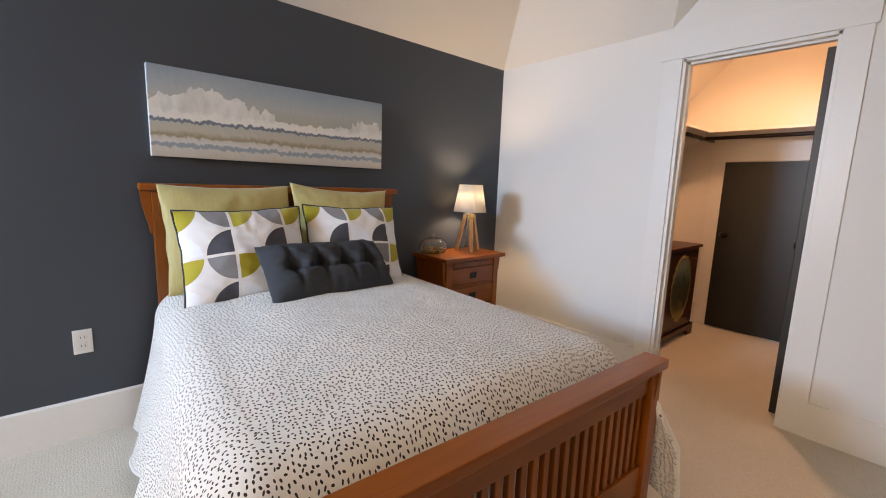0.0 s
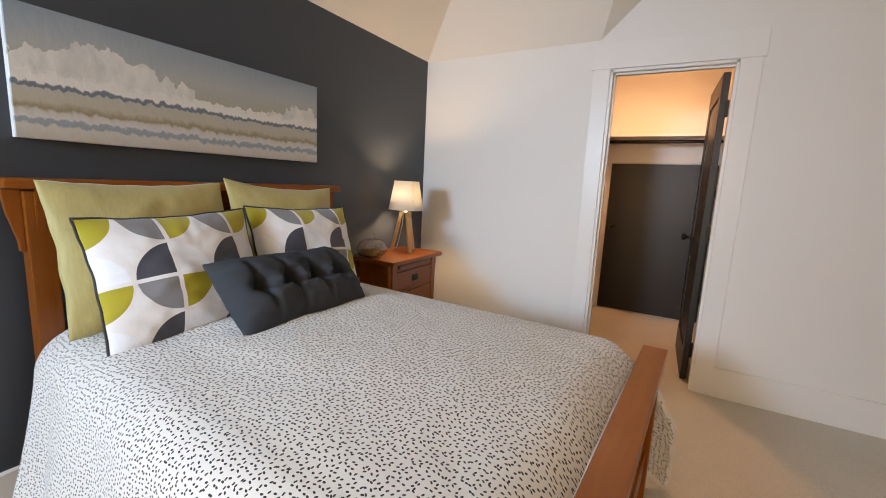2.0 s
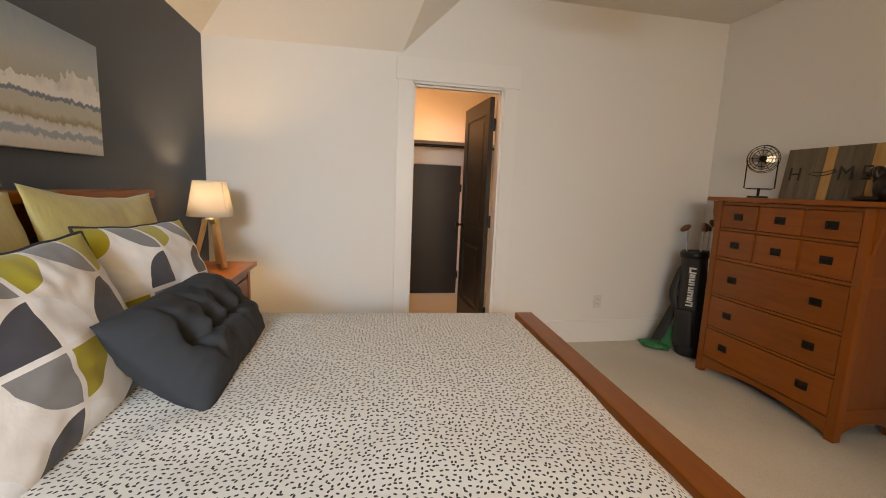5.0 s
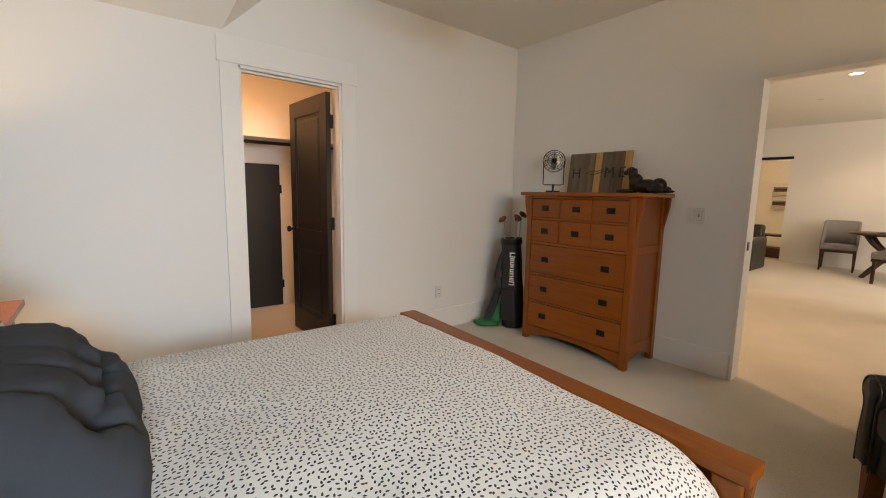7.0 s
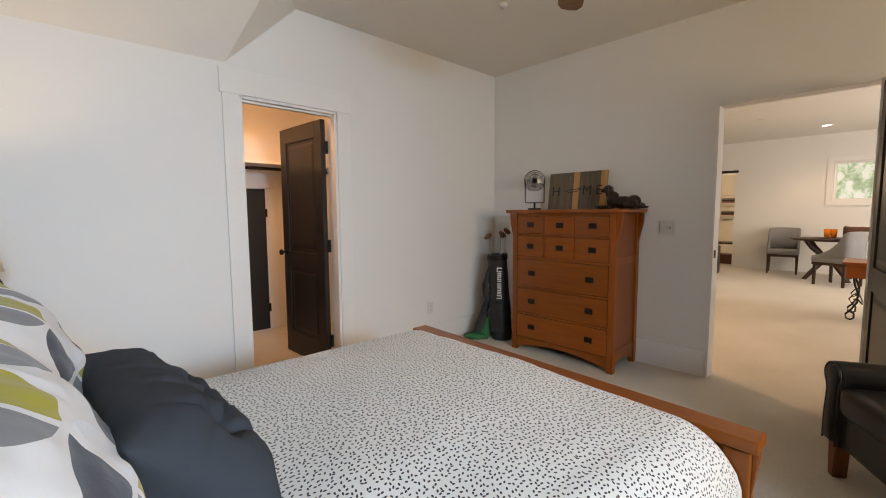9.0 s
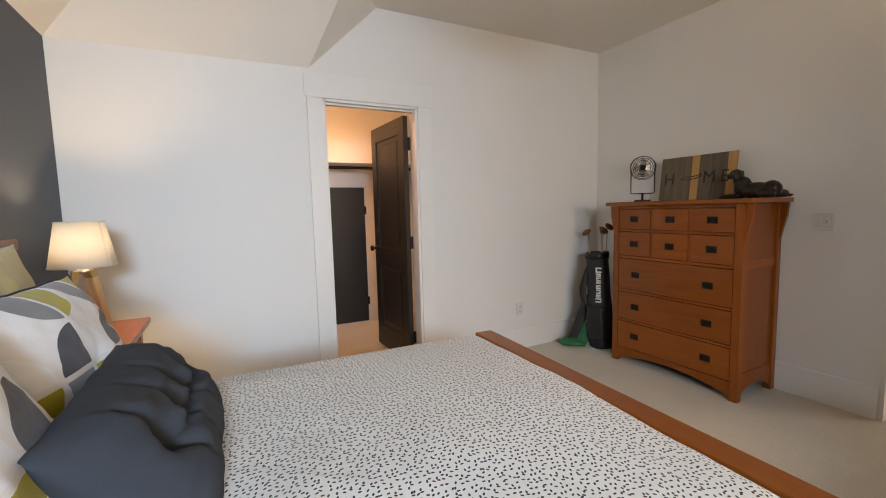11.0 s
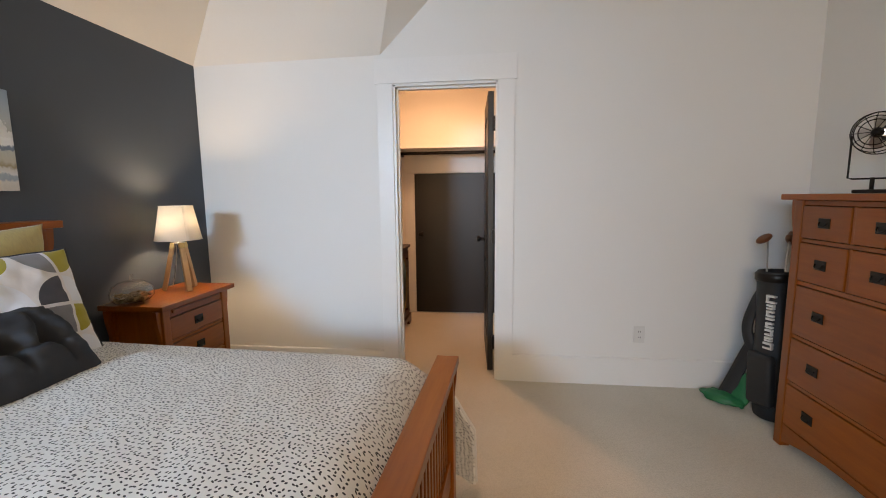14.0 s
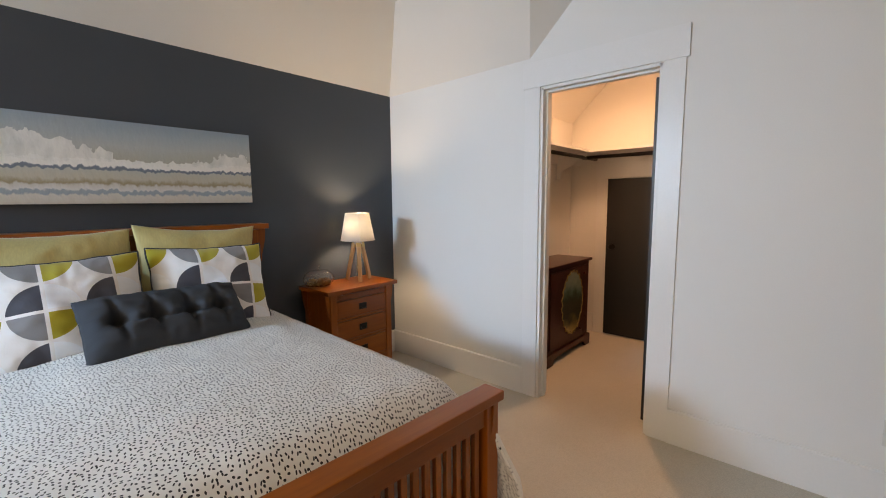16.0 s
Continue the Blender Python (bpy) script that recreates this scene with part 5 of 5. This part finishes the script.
for i, (h0, h1) in enumerate(((0.745, 0.700), (0.692, 0.664), (0.656, 0.622), (0.614, 0.596), (0.588, 0.556), (0.548, 0.512), (0.504, 0.478), (0.470, 0.432))):
    w_ = 0.050 if i in (0, 7) else 0.038
    # each mark lies on its side: two strokes across the column and one along it
    f = box(-w_ / 2, w_ / 2, -0.108, -0.088, h0 - 0.011, h0, 0.001, 1)
    if i != 3:
        box(-w_ / 2, w_ / 2, -0.108, -0.088, h1, h1 + 0.010, 0.001, 1, bm=f)
        k = (w_ / 2 - 0.009) if i % 2 else (-w_ / 2 + 0.001)
        box(k, k + 0.008, -0.1075, -0.088, h1, h0, 0.001, 1, bm=f)
    f.transform(tilt @ pose(0, 0, 0, 0, 0, 205) @ pose(0, 0, 0, 0, 3))
    part("white_mark", f, WHITELETTER, gb, "white printed block mark")
across = (-0.62, 0.78, 0.15)
part("strap", ribbon(smooth_line([(0.055, 0.065, 0.78), (0.085, 0.09, 0.70), (0.112, 0.112, 0.58), (0.118, 0.118, 0.50), (0.105, 0.105, 0.42), (0.08, 0.085, 0.385), (0.06, 0.07, 0.38)]), 0.055, 0.020, across), BLACKCLOTH, gb, "padded black strap", True)
part("strap", ribbon(smooth_line([(0.07, 0.075, 0.47), (0.10, 0.105, 0.385), (0.128, 0.135, 0.26), (0.150, 0.165, 0.14), (0.165, 0.19, 0.05), (0.172, 0.205, 0.014)]), lambda t: 0.06 + 0.035 * t, 0.014, across), BLACKCLOTH, gb, "hanging black strap", True)
part("green_cover", ribbon(smooth_line([(0.065, 0.075, 0.30), (0.075, 0.09, 0.24), (0.090, 0.11, 0.16), (0.105, 0.13, 0.07), (0.12, 0.15, 0.02)]), lambda t: 0.03 + 0.08 * t + 0.008 * math.sin(19 * t), 0.03, across), GREENCLOTH, gb, "hanging emerald green cover", True)
o = bmesh.new()
bmesh.ops.create_uvsphere(o, u_segments=32, v_segments=18, radius=1)
for v_ in o.verts:
    v_.co *= 1 + 0.22 * noise.noise(v_.co * 2.2) + 0.10 * noise.noise(v_.co * 6)
    v_.co.z = max(v_.co.z, -0.9)
o.transform(pose(0.165, 0.205, 0.034, 0, 0, 45) @ Matrix.Diagonal((0.12, 0.075, 0.036, 1)))
part("green_cover", o, GREENCLOTH, gb, "crumpled emerald green cover", True)
CLUBW = wood("persimmon_club_wood", (0.10, 0.03, 0.012), (0.20, 0.07, 0.025), axis="z")
for k, (x, y, hh_, a) in enumerate(((0.055, 0.05, 1.04, 60), (0.0, -0.01, 1.06, 200), (-0.03, -0.03, 1.09, 250), (-0.045, 0.03, 1.05, 310))):
    sf = part("club_shaft", rod((x * 0.8 + 0.03, y, 0.5), (x * 1.4 + 0.055, y * 1.3 - 0.03, hh_), 0.0055, 0.0055, 8), STEEL, gb, "steel shaft", True)
    o = bmesh.new()
    bmesh.ops.create_uvsphere(o, u_segments=16, v_segments=10, radius=1)
    o.transform(pose(x * 1.4 + 0.055 + 0.02 * math.cos(radians(a)), y * 1.3 - 0.03 + 0.02 * math.sin(radians(a)), hh_ + 0.006, 0, 35, a) @ Matrix.Diagonal((0.045, 0.026, 0.024, 1)))
    part("club_head", o, CLUBW, gb, "dark wooden club head", True)


# ---- leather armchair ----
FOOTW = wood("foot_wood", (0.10, 0.035, 0.012), (0.17, 0.06, 0.02), axis="z")
ch = thing("armchair", -0.605, -0.405, 0, "black leather armchair with rolled arms and tapered wooden feet", "armchair", rz=-61)
for sx in (-1, 1):
    # arm: an upright panel under a roll, rounded off at the front
    pts = [(0.058, 0.17), (0.056, 0.30), (0.046, 0.41), (0.050, 0.455)]
    for a in range(0, 15):
        an = math.radians(-38 + a * 256 / 14)
        pts.append((0.066 * math.cos(an) + 0.006, 0.506 + 0.064 * math.sin(an)))
    pts += [(-0.046, 0.44), (-0.05, 0.17)]
    o = prism([(sx * p[0] + sx * 0.355, p[1]) for p in pts], -0.30, 0.365, "y")
    bmesh.ops.bevel(o, geom=[e for e in o.edges if abs(e.verts[0].co.y - e.verts[1].co.y) < 1e-6], offset=0.020, segments=4, affect="EDGES")
    part("arm", o, LEATHER, ch, "rolled black leather arm", True)
    part("piping", tube([(sx * p[0] * 0.96 + sx * 0.355, 0.356, 0.17 + (p[1] - 0.17) * 0.985) for p in pts], 0.005, 6), LEATHER, ch, "", True)
    for yy in (-0.26, 0.31):
        part("foot", prism([(sx * 0.36 - 0.032, 0.18), (sx * 0.36 + 0.032, 0.18), (sx * 0.36 + 0.02, 0.0), (sx * 0.36 - 0.02, 0.0)], yy - 0.03, yy + 0.03, "y", 0.004), FOOTW, ch, "tapered brown wooden foot")
part("front_panel", box(-0.31, 0.31, 0.27, 0.335, 0.17, 0.345, 0.02, 3), LEATHER, ch)
part("seat_cushion", box(-0.305, 0.305, -0.20, 0.365, 0.335, 0.475, 0.05, 5), LEATHER, ch, "plump leather seat cushion", True)
o = box(-0.305, 0.305, -0.36, -0.19, 0.30, 0.98, 0.06, 5)
o.transform(pose(0, 0, 0, 8))
part("backrest", o, LEATHER, ch, "tall leather backrest", True)


# ---- ceiling fan and sprinkler ----
BLADEW = wood("fan_blade_wood", (0.14, 0.06, 0.025), (0.22, 0.10, 0.045), axis="x")
cf = thing("ceiling_fan", 0.73, 0.36, ZC, "ceiling fan with brown wooden blades and a small light", "ceiling fan")
part("canopy", turned([(0.02, -0.09), (0.07, -0.05), (0.075, -0.001)], 24), BLACKMETAL, cf, "", True)
part("motor_housing", turned([(0.05, -0.345), (0.115, -0.315), (0.12, -0.245), (0.06, -0.205), (0.016, -0.19), (0.016, -0.08)], 28), BLACKMETAL, cf, "dark bronze motor housing", True)
for k in range(5):
    a = -54 + 72 * k
    bld = prism([(0.15, -0.045), (0.24, -0.062), (0.52, -0.068), (0.565, -0.045), (0.575, 0.0), (0.565, 0.045), (0.52, 0.068), (0.24, 0.062), (0.15, 0.045)], -0.004, 0.004, "z", 0.002)
    bld.transform(pose(0, 0, -0.310, 0, 0, a) @ pose(0, 0, 0, 11))
    part("blade", bld, BLADEW, cf, "brown wooden blade")
part("light_bowl", turned([(0.005, -0.41), (0.05, -0.40), (0.085, -0.365), (0.09, -0.346)], 24), emit("lit_frosted_bowl", (1.0, 0.80, 0.55), 2.5), cf, "lit frosted glass bowl", True)
sp_ = thing("fire_sprinkler", 1.70, -0.30, ZC, "small white ceiling fire sprinkler", "sprinkler")
part("escutcheon", turned([(0.012, -0.018), (0.034, -0.008), (0.036, 0.0)], 20), PLASTIC, sp_, "", True)
part("deflector", turned([(0.004, -0.032), (0.014, -0.030), (0.012, -0.017)], 14), STEEL, sp_, "", True)


# ---- the lounge beyond the doorway ----
LC, LY, LXW, LXE = 2.80, -9.28, -3.2, 4.6
struct("ceiling_lounge", box(LXW - T, LXE + T, -13.0, YS - T, LC, LC + 0.2), CEIL, "white lounge ceiling with recessed downlights", "ceiling")
struct("wall_lounge_east", box(LXE, LXE + T, -13.0, YS - T, -0.02, LC), WHITE, "white lounge side wall")
w = box(XE, LXE, YS - 2 * T, YS - T - 0.002, -0.02, LC)
struct("wall_lounge_north", w, WHITE, "white lounge wall beside the bedroom")
w = box(LXW, XW, YS - 2 * T, YS - T - 0.002, -0.02, LC)
struct("wall_lounge_corner", w, WHITE, "white lounge wall beside the bedroom")
w = box(LXW - T, LXW, -13.0, -7.4, -0.02, LC)
box(LXW - T, LXW, -4.6, YS - T, -0.02, LC, bm=w)
box(LXW - T, LXW, -7.4, -4.6, -0.02, 0.7, bm=w)
box(LXW - T, LXW, -7.4, -4.6, 2.2, LC, bm=w)
struct("wall_lounge_west", w, WHITE, "white lounge wall with wide windows")
WX0, WX1, WB0, WB1 = -0.75, 0.46, 1.47, 2.24
OX0, OX1, OH = 2.09, 3.00, 2.12
w = box(LXW, WX0, LY - T, LY, -0.02, LC)
box(WX1, OX0, LY - T, LY, -0.02, LC, bm=w)
box(WX0, WX1, LY - T, LY, -0.02, WB0, bm=w)
box(WX0, WX1, LY - T, LY, WB1, LC, bm=w)
box(OX0, OX1, LY - T, LY, OH, LC, bm=w)
box(OX1, LXE, LY - T, LY, -0.02, LC, bm=w)
struct("wall_lounge_south", w, WHITE, "white lounge end wall with a window and an opening")
wi = thing("window_2", (WX0 + WX1) / 2, LY, WB0, "white framed lounge window onto green trees", "window", kind="structure")
hw = (WX1 - WX0) / 2
hh = WB1 - WB0
b = box(-hw - 0.10, -hw + 0.003, -0.02, 0.018, -0.10, hh + 0.10, 0.003)
box(hw - 0.003, hw + 0.10, -0.02, 0.018, -0.10, hh + 0.10, 0.003, bm=b)
box(-hw + 0.004, hw - 0.004, -0.02, 0.017, hh - 0.003, hh + 0.10, 0.003, bm=b)
part("casing", b, TRIM, wi)
part("window_sill", box(-hw + 0.004, hw - 0.004, -0.02, 0.030, -0.10, 0.003, 0.003), TRIM, wi)
b = box(-hw, -hw + 0.045, -0.09, -0.04, 0, hh)
box(hw - 0.045, hw, -0.09, -0.04, 0, hh, bm=b)
box(-hw + 0.045, hw - 0.045, -0.09, -0.04, 0, 0.045, bm=b)
box(-hw + 0.045, hw - 0.045, -0.09, -0.04, hh - 0.045, hh, bm=b)
part("window_frame", b, TRIM, wi)
pane = part("pane", box(-hw + 0.045, hw - 0.045, -0.068, -0.062, 0.045, hh - 0.045), GLASS, wi, "clear glass pane")
pane.visible_shadow = False


def woods():
    m, nt, p = nodes_of("sunlit_woods")
    v = coords(nt, (1, 1, 0.8))
    a = add(nt, "ShaderNodeTexNoise", Scale=1.1, Detail=8.0, Roughness=0.75)
    nt.links.new(v, a.inputs["Vector"])
    r = ramp(nt, a.outputs[0], [(0.34, (0.13, 0.20, 0.12)), (0.48, (0.33, 0.45, 0.32)), (0.55, (0.62, 0.72, 0.66)), (0.64, (0.92, 0.97, 1.0))])
    nt.links.new(r.outputs[0], p.inputs["Emission Color"])
    p.inputs["Base Color"].default_value = (0.05, 0.08, 0.03, 1)
    p.inputs["Emission Strength"].default_value = 1.5
    return m


struct("backdrop", box(-14, 14, -24.2, -24.0, -3.0, 12.0), woods(), "blurred sunlit green trees outside", "backdrop")

# opening, barn-door rail and the room behind
part("rail_bar", box(OX0 - 0.05, OX1 + 0.4, LY + 0.004, LY + 0.03, OH + 0.02, OH + 0.075, 0.002), BLACKMETAL)
tagged(bpy.data.objects["rail_bar"], "dark metal rail over the far opening", "rail")
struct("wall_alcove_south", box(1.1, LXE + T, -13.0 - T, -13.0, -0.02, LC), WHITE, "cream wall of the far room")
struct("wall_alcove_west", box(1.1, 1.1 + T, -13.0, LY - T, -0.02, LC), WHITE, "cream wall of the far room")
struct("ceiling_alcove", prism([(1.25, 2.79), (3.1, 2.79), (3.1, 2.74), (4.1, 1.5), (4.15, 1.5), (4.15, 2.79)], -12.9, LY - T - 0.01, "y"), CEIL, "sloping ceiling of the far room", "ceiling")
rk = thing("wall_rack", 2.95, -12.99, 1.05, "wire wall rack with folded dark towels", "rack")
for z in (0.0, 0.38):
    part("tray", box(-0.22, 0.22, 0.0, 0.16, z, z + 0.10, 0.006), STEEL, rk, "grey wire tray")
    for i in range(3):
        part("towel", box(-0.20 + 0.01 * i, 0.20, 0.01, 0.15, z + 0.102 + i * 0.045, z + 0.145 + i * 0.045, 0.012), (BOOKRED, BLACKCLOTH, GREYCLOTH)[i], rk, "folded towel")
part("rail", tube([(-0.23, 0.05, 0.0), (-0.23, 0.05, 0.7), (0.23, 0.05, 0.7), (0.23, 0.05, 0.0)], 0.006, 6), STEEL, rk)

for x, y in ((0.71, -5.20), (0.53, -8.10)):
    dl = thing("recessed_downlight", x, y, LC, "lit round recessed downlight in the lounge ceiling", "downlight", group="lounge downlights")
    part("trim_ring", turned([(0.062, -0.006), (0.085, -0.006), (0.088, -0.0005)], 28, cap=False), PLASTIC, dl)
    part("lens", turned([(0.064, -0.004), (0.064, -0.001)], 24), DOWNLIGHT, dl, "lit lens")
for x, y in ((1.25, -6.6), (0.75, -4.2)):
    sm = thing("smoke_vent", x, y, LC, "small white ceiling sprinkler plate in the lounge", "sprinkler")
    part("disc", turned([(0.03, -0.012), (0.045, -0.004), (0.045, -0.0005)], 20), PLASTIC, sm)


def side_chair(x, y, rz):
    th = thing("dining_chair", x, y, 0, "grey upholstered barrel-back dining chair with dark legs", "chair", rz=rz, group="chairs round the lounge table")
    part("seat", box(-0.26, 0.26, -0.27, 0.25, 0.40, 0.49, 0.025, 3), GREYCLOTH, th, "", True)
    part("seat_frame", box(-0.25, 0.25, -0.26, 0.24, 0.35, 0.398, 0.004), DARKWOOD, th)
    b = bmesh.new()
    half = [(0.252, -0.24, 0.50), (0.256, -0.12, 0.545), (0.258, 0.0, 0.62), (0.258, 0.10, 0.74), (0.255, 0.19, 0.90), (0.235, 0.235, 0.925), (0.12, 0.25, 0.93)]
    line = half + [(0.0, 0.255, 0.932)] + [(-x_, y_, z_) for x_, y_, z_ in half[::-1]]
    n = len(line) - 1
    A, B_ = [], []
    for px, py, h_ in line:
        A.append((b.verts.new((px, py, 0.40)), b.verts.new((px * 1.02, py * 1.08, h_))))
        B_.append((b.verts.new((px * 0.82, py * 0.80 - 0.005, 0.40)), b.verts.new((px * 0.86, py * 0.88, h_))))
    for i in range(n):
        b.faces.new((A[i][0], A[i + 1][0], A[i + 1][1], A[i][1]))
        b.faces.new((B_[i + 1][0], B_[i][0], B_[i][1], B_[i + 1][1]))
        b.faces.new((A[i][1], A[i + 1][1], B_[i + 1][1], B_[i][1]))
        b.faces.new((A[i + 1][0], A[i][0], B_[i][0], B_[i + 1][0]))
    for q in (0, n):
        b.faces.new((A[q][0], A[q][1], B_[q][1], B_[q][0]))
    bmesh.ops.recalc_face_normals(b, faces=b.faces[:])
    part("backrest", b, GREYCLOTH, th, "curved grey backrest", True)
    for sx in (-1, 1):
        for yy, lean in ((-0.22, -0.01), (0.20, 0.05)):
            part("leg", prism([(sx * 0.225 - 0.022, 0.36), (sx * 0.225 + 0.022, 0.36), (sx * 0.23 + 0.014, 0), (sx * 0.23 - 0.014, 0)], yy - 0.02, yy + 0.02, "y", 0.003), DARKWOOD, th)
    return th


c1 = side_chair(1.12, -8.83, 185)
copy_thing(c1, pose(0.22, -7.62, 0, 0, 0, 65))
tb = thing("round_table", 0.40, -8.38, 0, "round dark wooden dining table on curved crossed legs", "table")
part("tabletop", turned([(0.52, 0.725), (0.56, 0.735), (0.565, 0.752), (0.56, 0.762)], 48), DARKWOOD, tb, "", True)
for k in range(4):
    a = 45 + 90 * k
    pts = [(0.42, 0.0), (0.30, 0.14), (0.16, 0.27), (0.05, 0.37), (0.14, 0.45), (0.30, 0.58), (0.42, 0.724)]
    b = bmesh.new()
    for p_, q_ in zip(pts, pts[1:]):
        d = Vector((q_[0] - p_[0], 0, q_[1] - p_[1]))
        o = box(-0.025, 0.025, -0.035, 0.035, -0.012, d.length + 0.012, 0.003, 1)
        merge(b, o, Matrix.Translation((p_[0], 0, p_[1])) @ Matrix.Rotation(math.atan2(d.x, d.z), 4, "Y"))
    for v_ in b.verts:
        v_.co.z = min(max(v_.co.z, 0.0), 0.724)
    b.transform(pose(0, 0, 0, 0, 0, a))
    part("leg", b, DARKWOOD, tb, "curved crossed leg")
for dx in (-0.045, 0.045):
    va = part("glass_vase", turned([(0.035, 0), (0.045, 0.05), (0.05, 0.16), (0.042, 0.162), (0.036, 0.06), (0.02, 0.02)], 20), ORANGE, None, "", True)
    va.matrix_world = pose(0.39 + dx, -8.32, 0.775)
    tagged(va, "bright orange glass vase on the round table", "vase", "orange vases")
tr = part("tray", turned([(0.19, 0), (0.21, 0.004), (0.215, 0.012), (0.2, 0.012), (0.19, 0.006)], 32), DARKWOOD, None, "", True)
tr.matrix_world = pose(0.39, -8.32, 0.763)
tagged(tr, "round dark tray under the orange vases", "tray")
bk = thing("wicker_basket", 0.02, -8.27, 0.763, "brown wicker basket on the round table", "basket")
o = box(-0.20, 0.20, -0.14, 0.14, 0, 0.20, 0.05, 4)
for v_ in o.verts:
    v_.co.z += 0.05 * (v_.co.x / 0.2) ** 2 * (v_.co.z > 0.1)
part("body", o, BASKET, bk, "woven brown body", True)
part("lining", box(-0.13, 0.13, -0.09, 0.09, 0.19, 0.235, 0.02, 3), WHITELETTER, bk, "white cloth lining", True)

dk = thing("console_desk", -0.50, -4.86, 0, "honey wood desk with scrolled black iron legs", "desk")
part("desktop", box(-0.55, 0.55, -0.30, 0.30, 0.655, 0.685, 0.006), OAKX, dk)
part("apron", box(-0.51, 0.51, -0.27, 0.27, 0.50, 0.654, 0.004), OAKX, dk)
for sx in (-1, 1):
    for sy in (-1, 1):
        pts = [(0.44, 0.50), (0.43, 0.42), (0.40, 0.33), (0.40, 0.22), (0.45, 0.12), (0.49, 0.07), (0.485, 0.025), (0.45, 0.008), (0.42, 0.03), (0.42, 0.08), (0.445, 0.11)]
        part("iron_leg", tube([(sx * a, sy * 0.24, z) for a, z in pts], 0.011, 8), BLACKMETAL, dk, "scrolled black iron leg", True)
        pts = [(0.40, 0.33), (0.44, 0.30), (0.47, 0.25), (0.45, 0.21), (0.42, 0.23), (0.43, 0.26)]
        part("scroll", tube([(sx * a, sy * 0.24, z) for a, z in pts], 0.007, 8), BLACKMETAL, dk, "", True)
    part("stretcher", tube([(sx * 0.40, -0.24, 0.26), (sx * 0.36, -0.1, 0.18), (sx * 0.36, 0.1, 0.18), (sx * 0.40, 0.24, 0.26)], 0.008, 8), BLACKMETAL, dk, "", True)
dlm = thing("desk_lamp", -0.30, -4.90, 0.685, "desk lamp with a tan shade", "table lamp")
part("base", turned([(0.06, 0), (0.06, 0.012), (0.012, 0.02), (0.010, 0.20)], 18), BLACKMETAL, dlm, "", True)
part("shade", turned([(0.10, 0.19), (0.065, 0.34)], 24), plain("tan_shade", (0.62, 0.42, 0.26), 0.8), dlm, "tan fabric shade", True)

sf = thing("sofa", 2.58, -7.45, 0, "dark leather sofa in the lounge", "sofa")
part("base", box(-0.45, 0.9, -0.45, 0.40, 0.0, 0.42, 0.05, 4), LEATHER, sf, "", True)
part("arm", box(-0.58, -0.42, -0.45, 0.42, 0.0, 0.60, 0.06, 4), LEATHER, sf, "", True)
part("backrest", box(-0.50, 0.9, -0.62, -0.40, 0.0, 0.82, 0.07, 4), LEATHER, sf, "", True)
st_ = thing("side_table", 2.34, -10.0, 0, "small dark side table in the far room", "table")
part("tabletop", box(-0.30, 0.30, -0.25, 0.25, 0.48, 0.52, 0.006), DARKWOOD, st_)
for sx in (-1, 1):
    for sy in (-1, 1):
        part("leg", box(sx * 0.26 - 0.02, sx * 0.26 + 0.02, sy * 0.21 - 0.02, sy * 0.21 + 0.02, 0, 0.479, 0.003), DARKWOOD, st_)
part("box", box(-0.18, 0.2, -0.2, 0.2, 0.0, 0.22, 0.01), BASKET, st_)
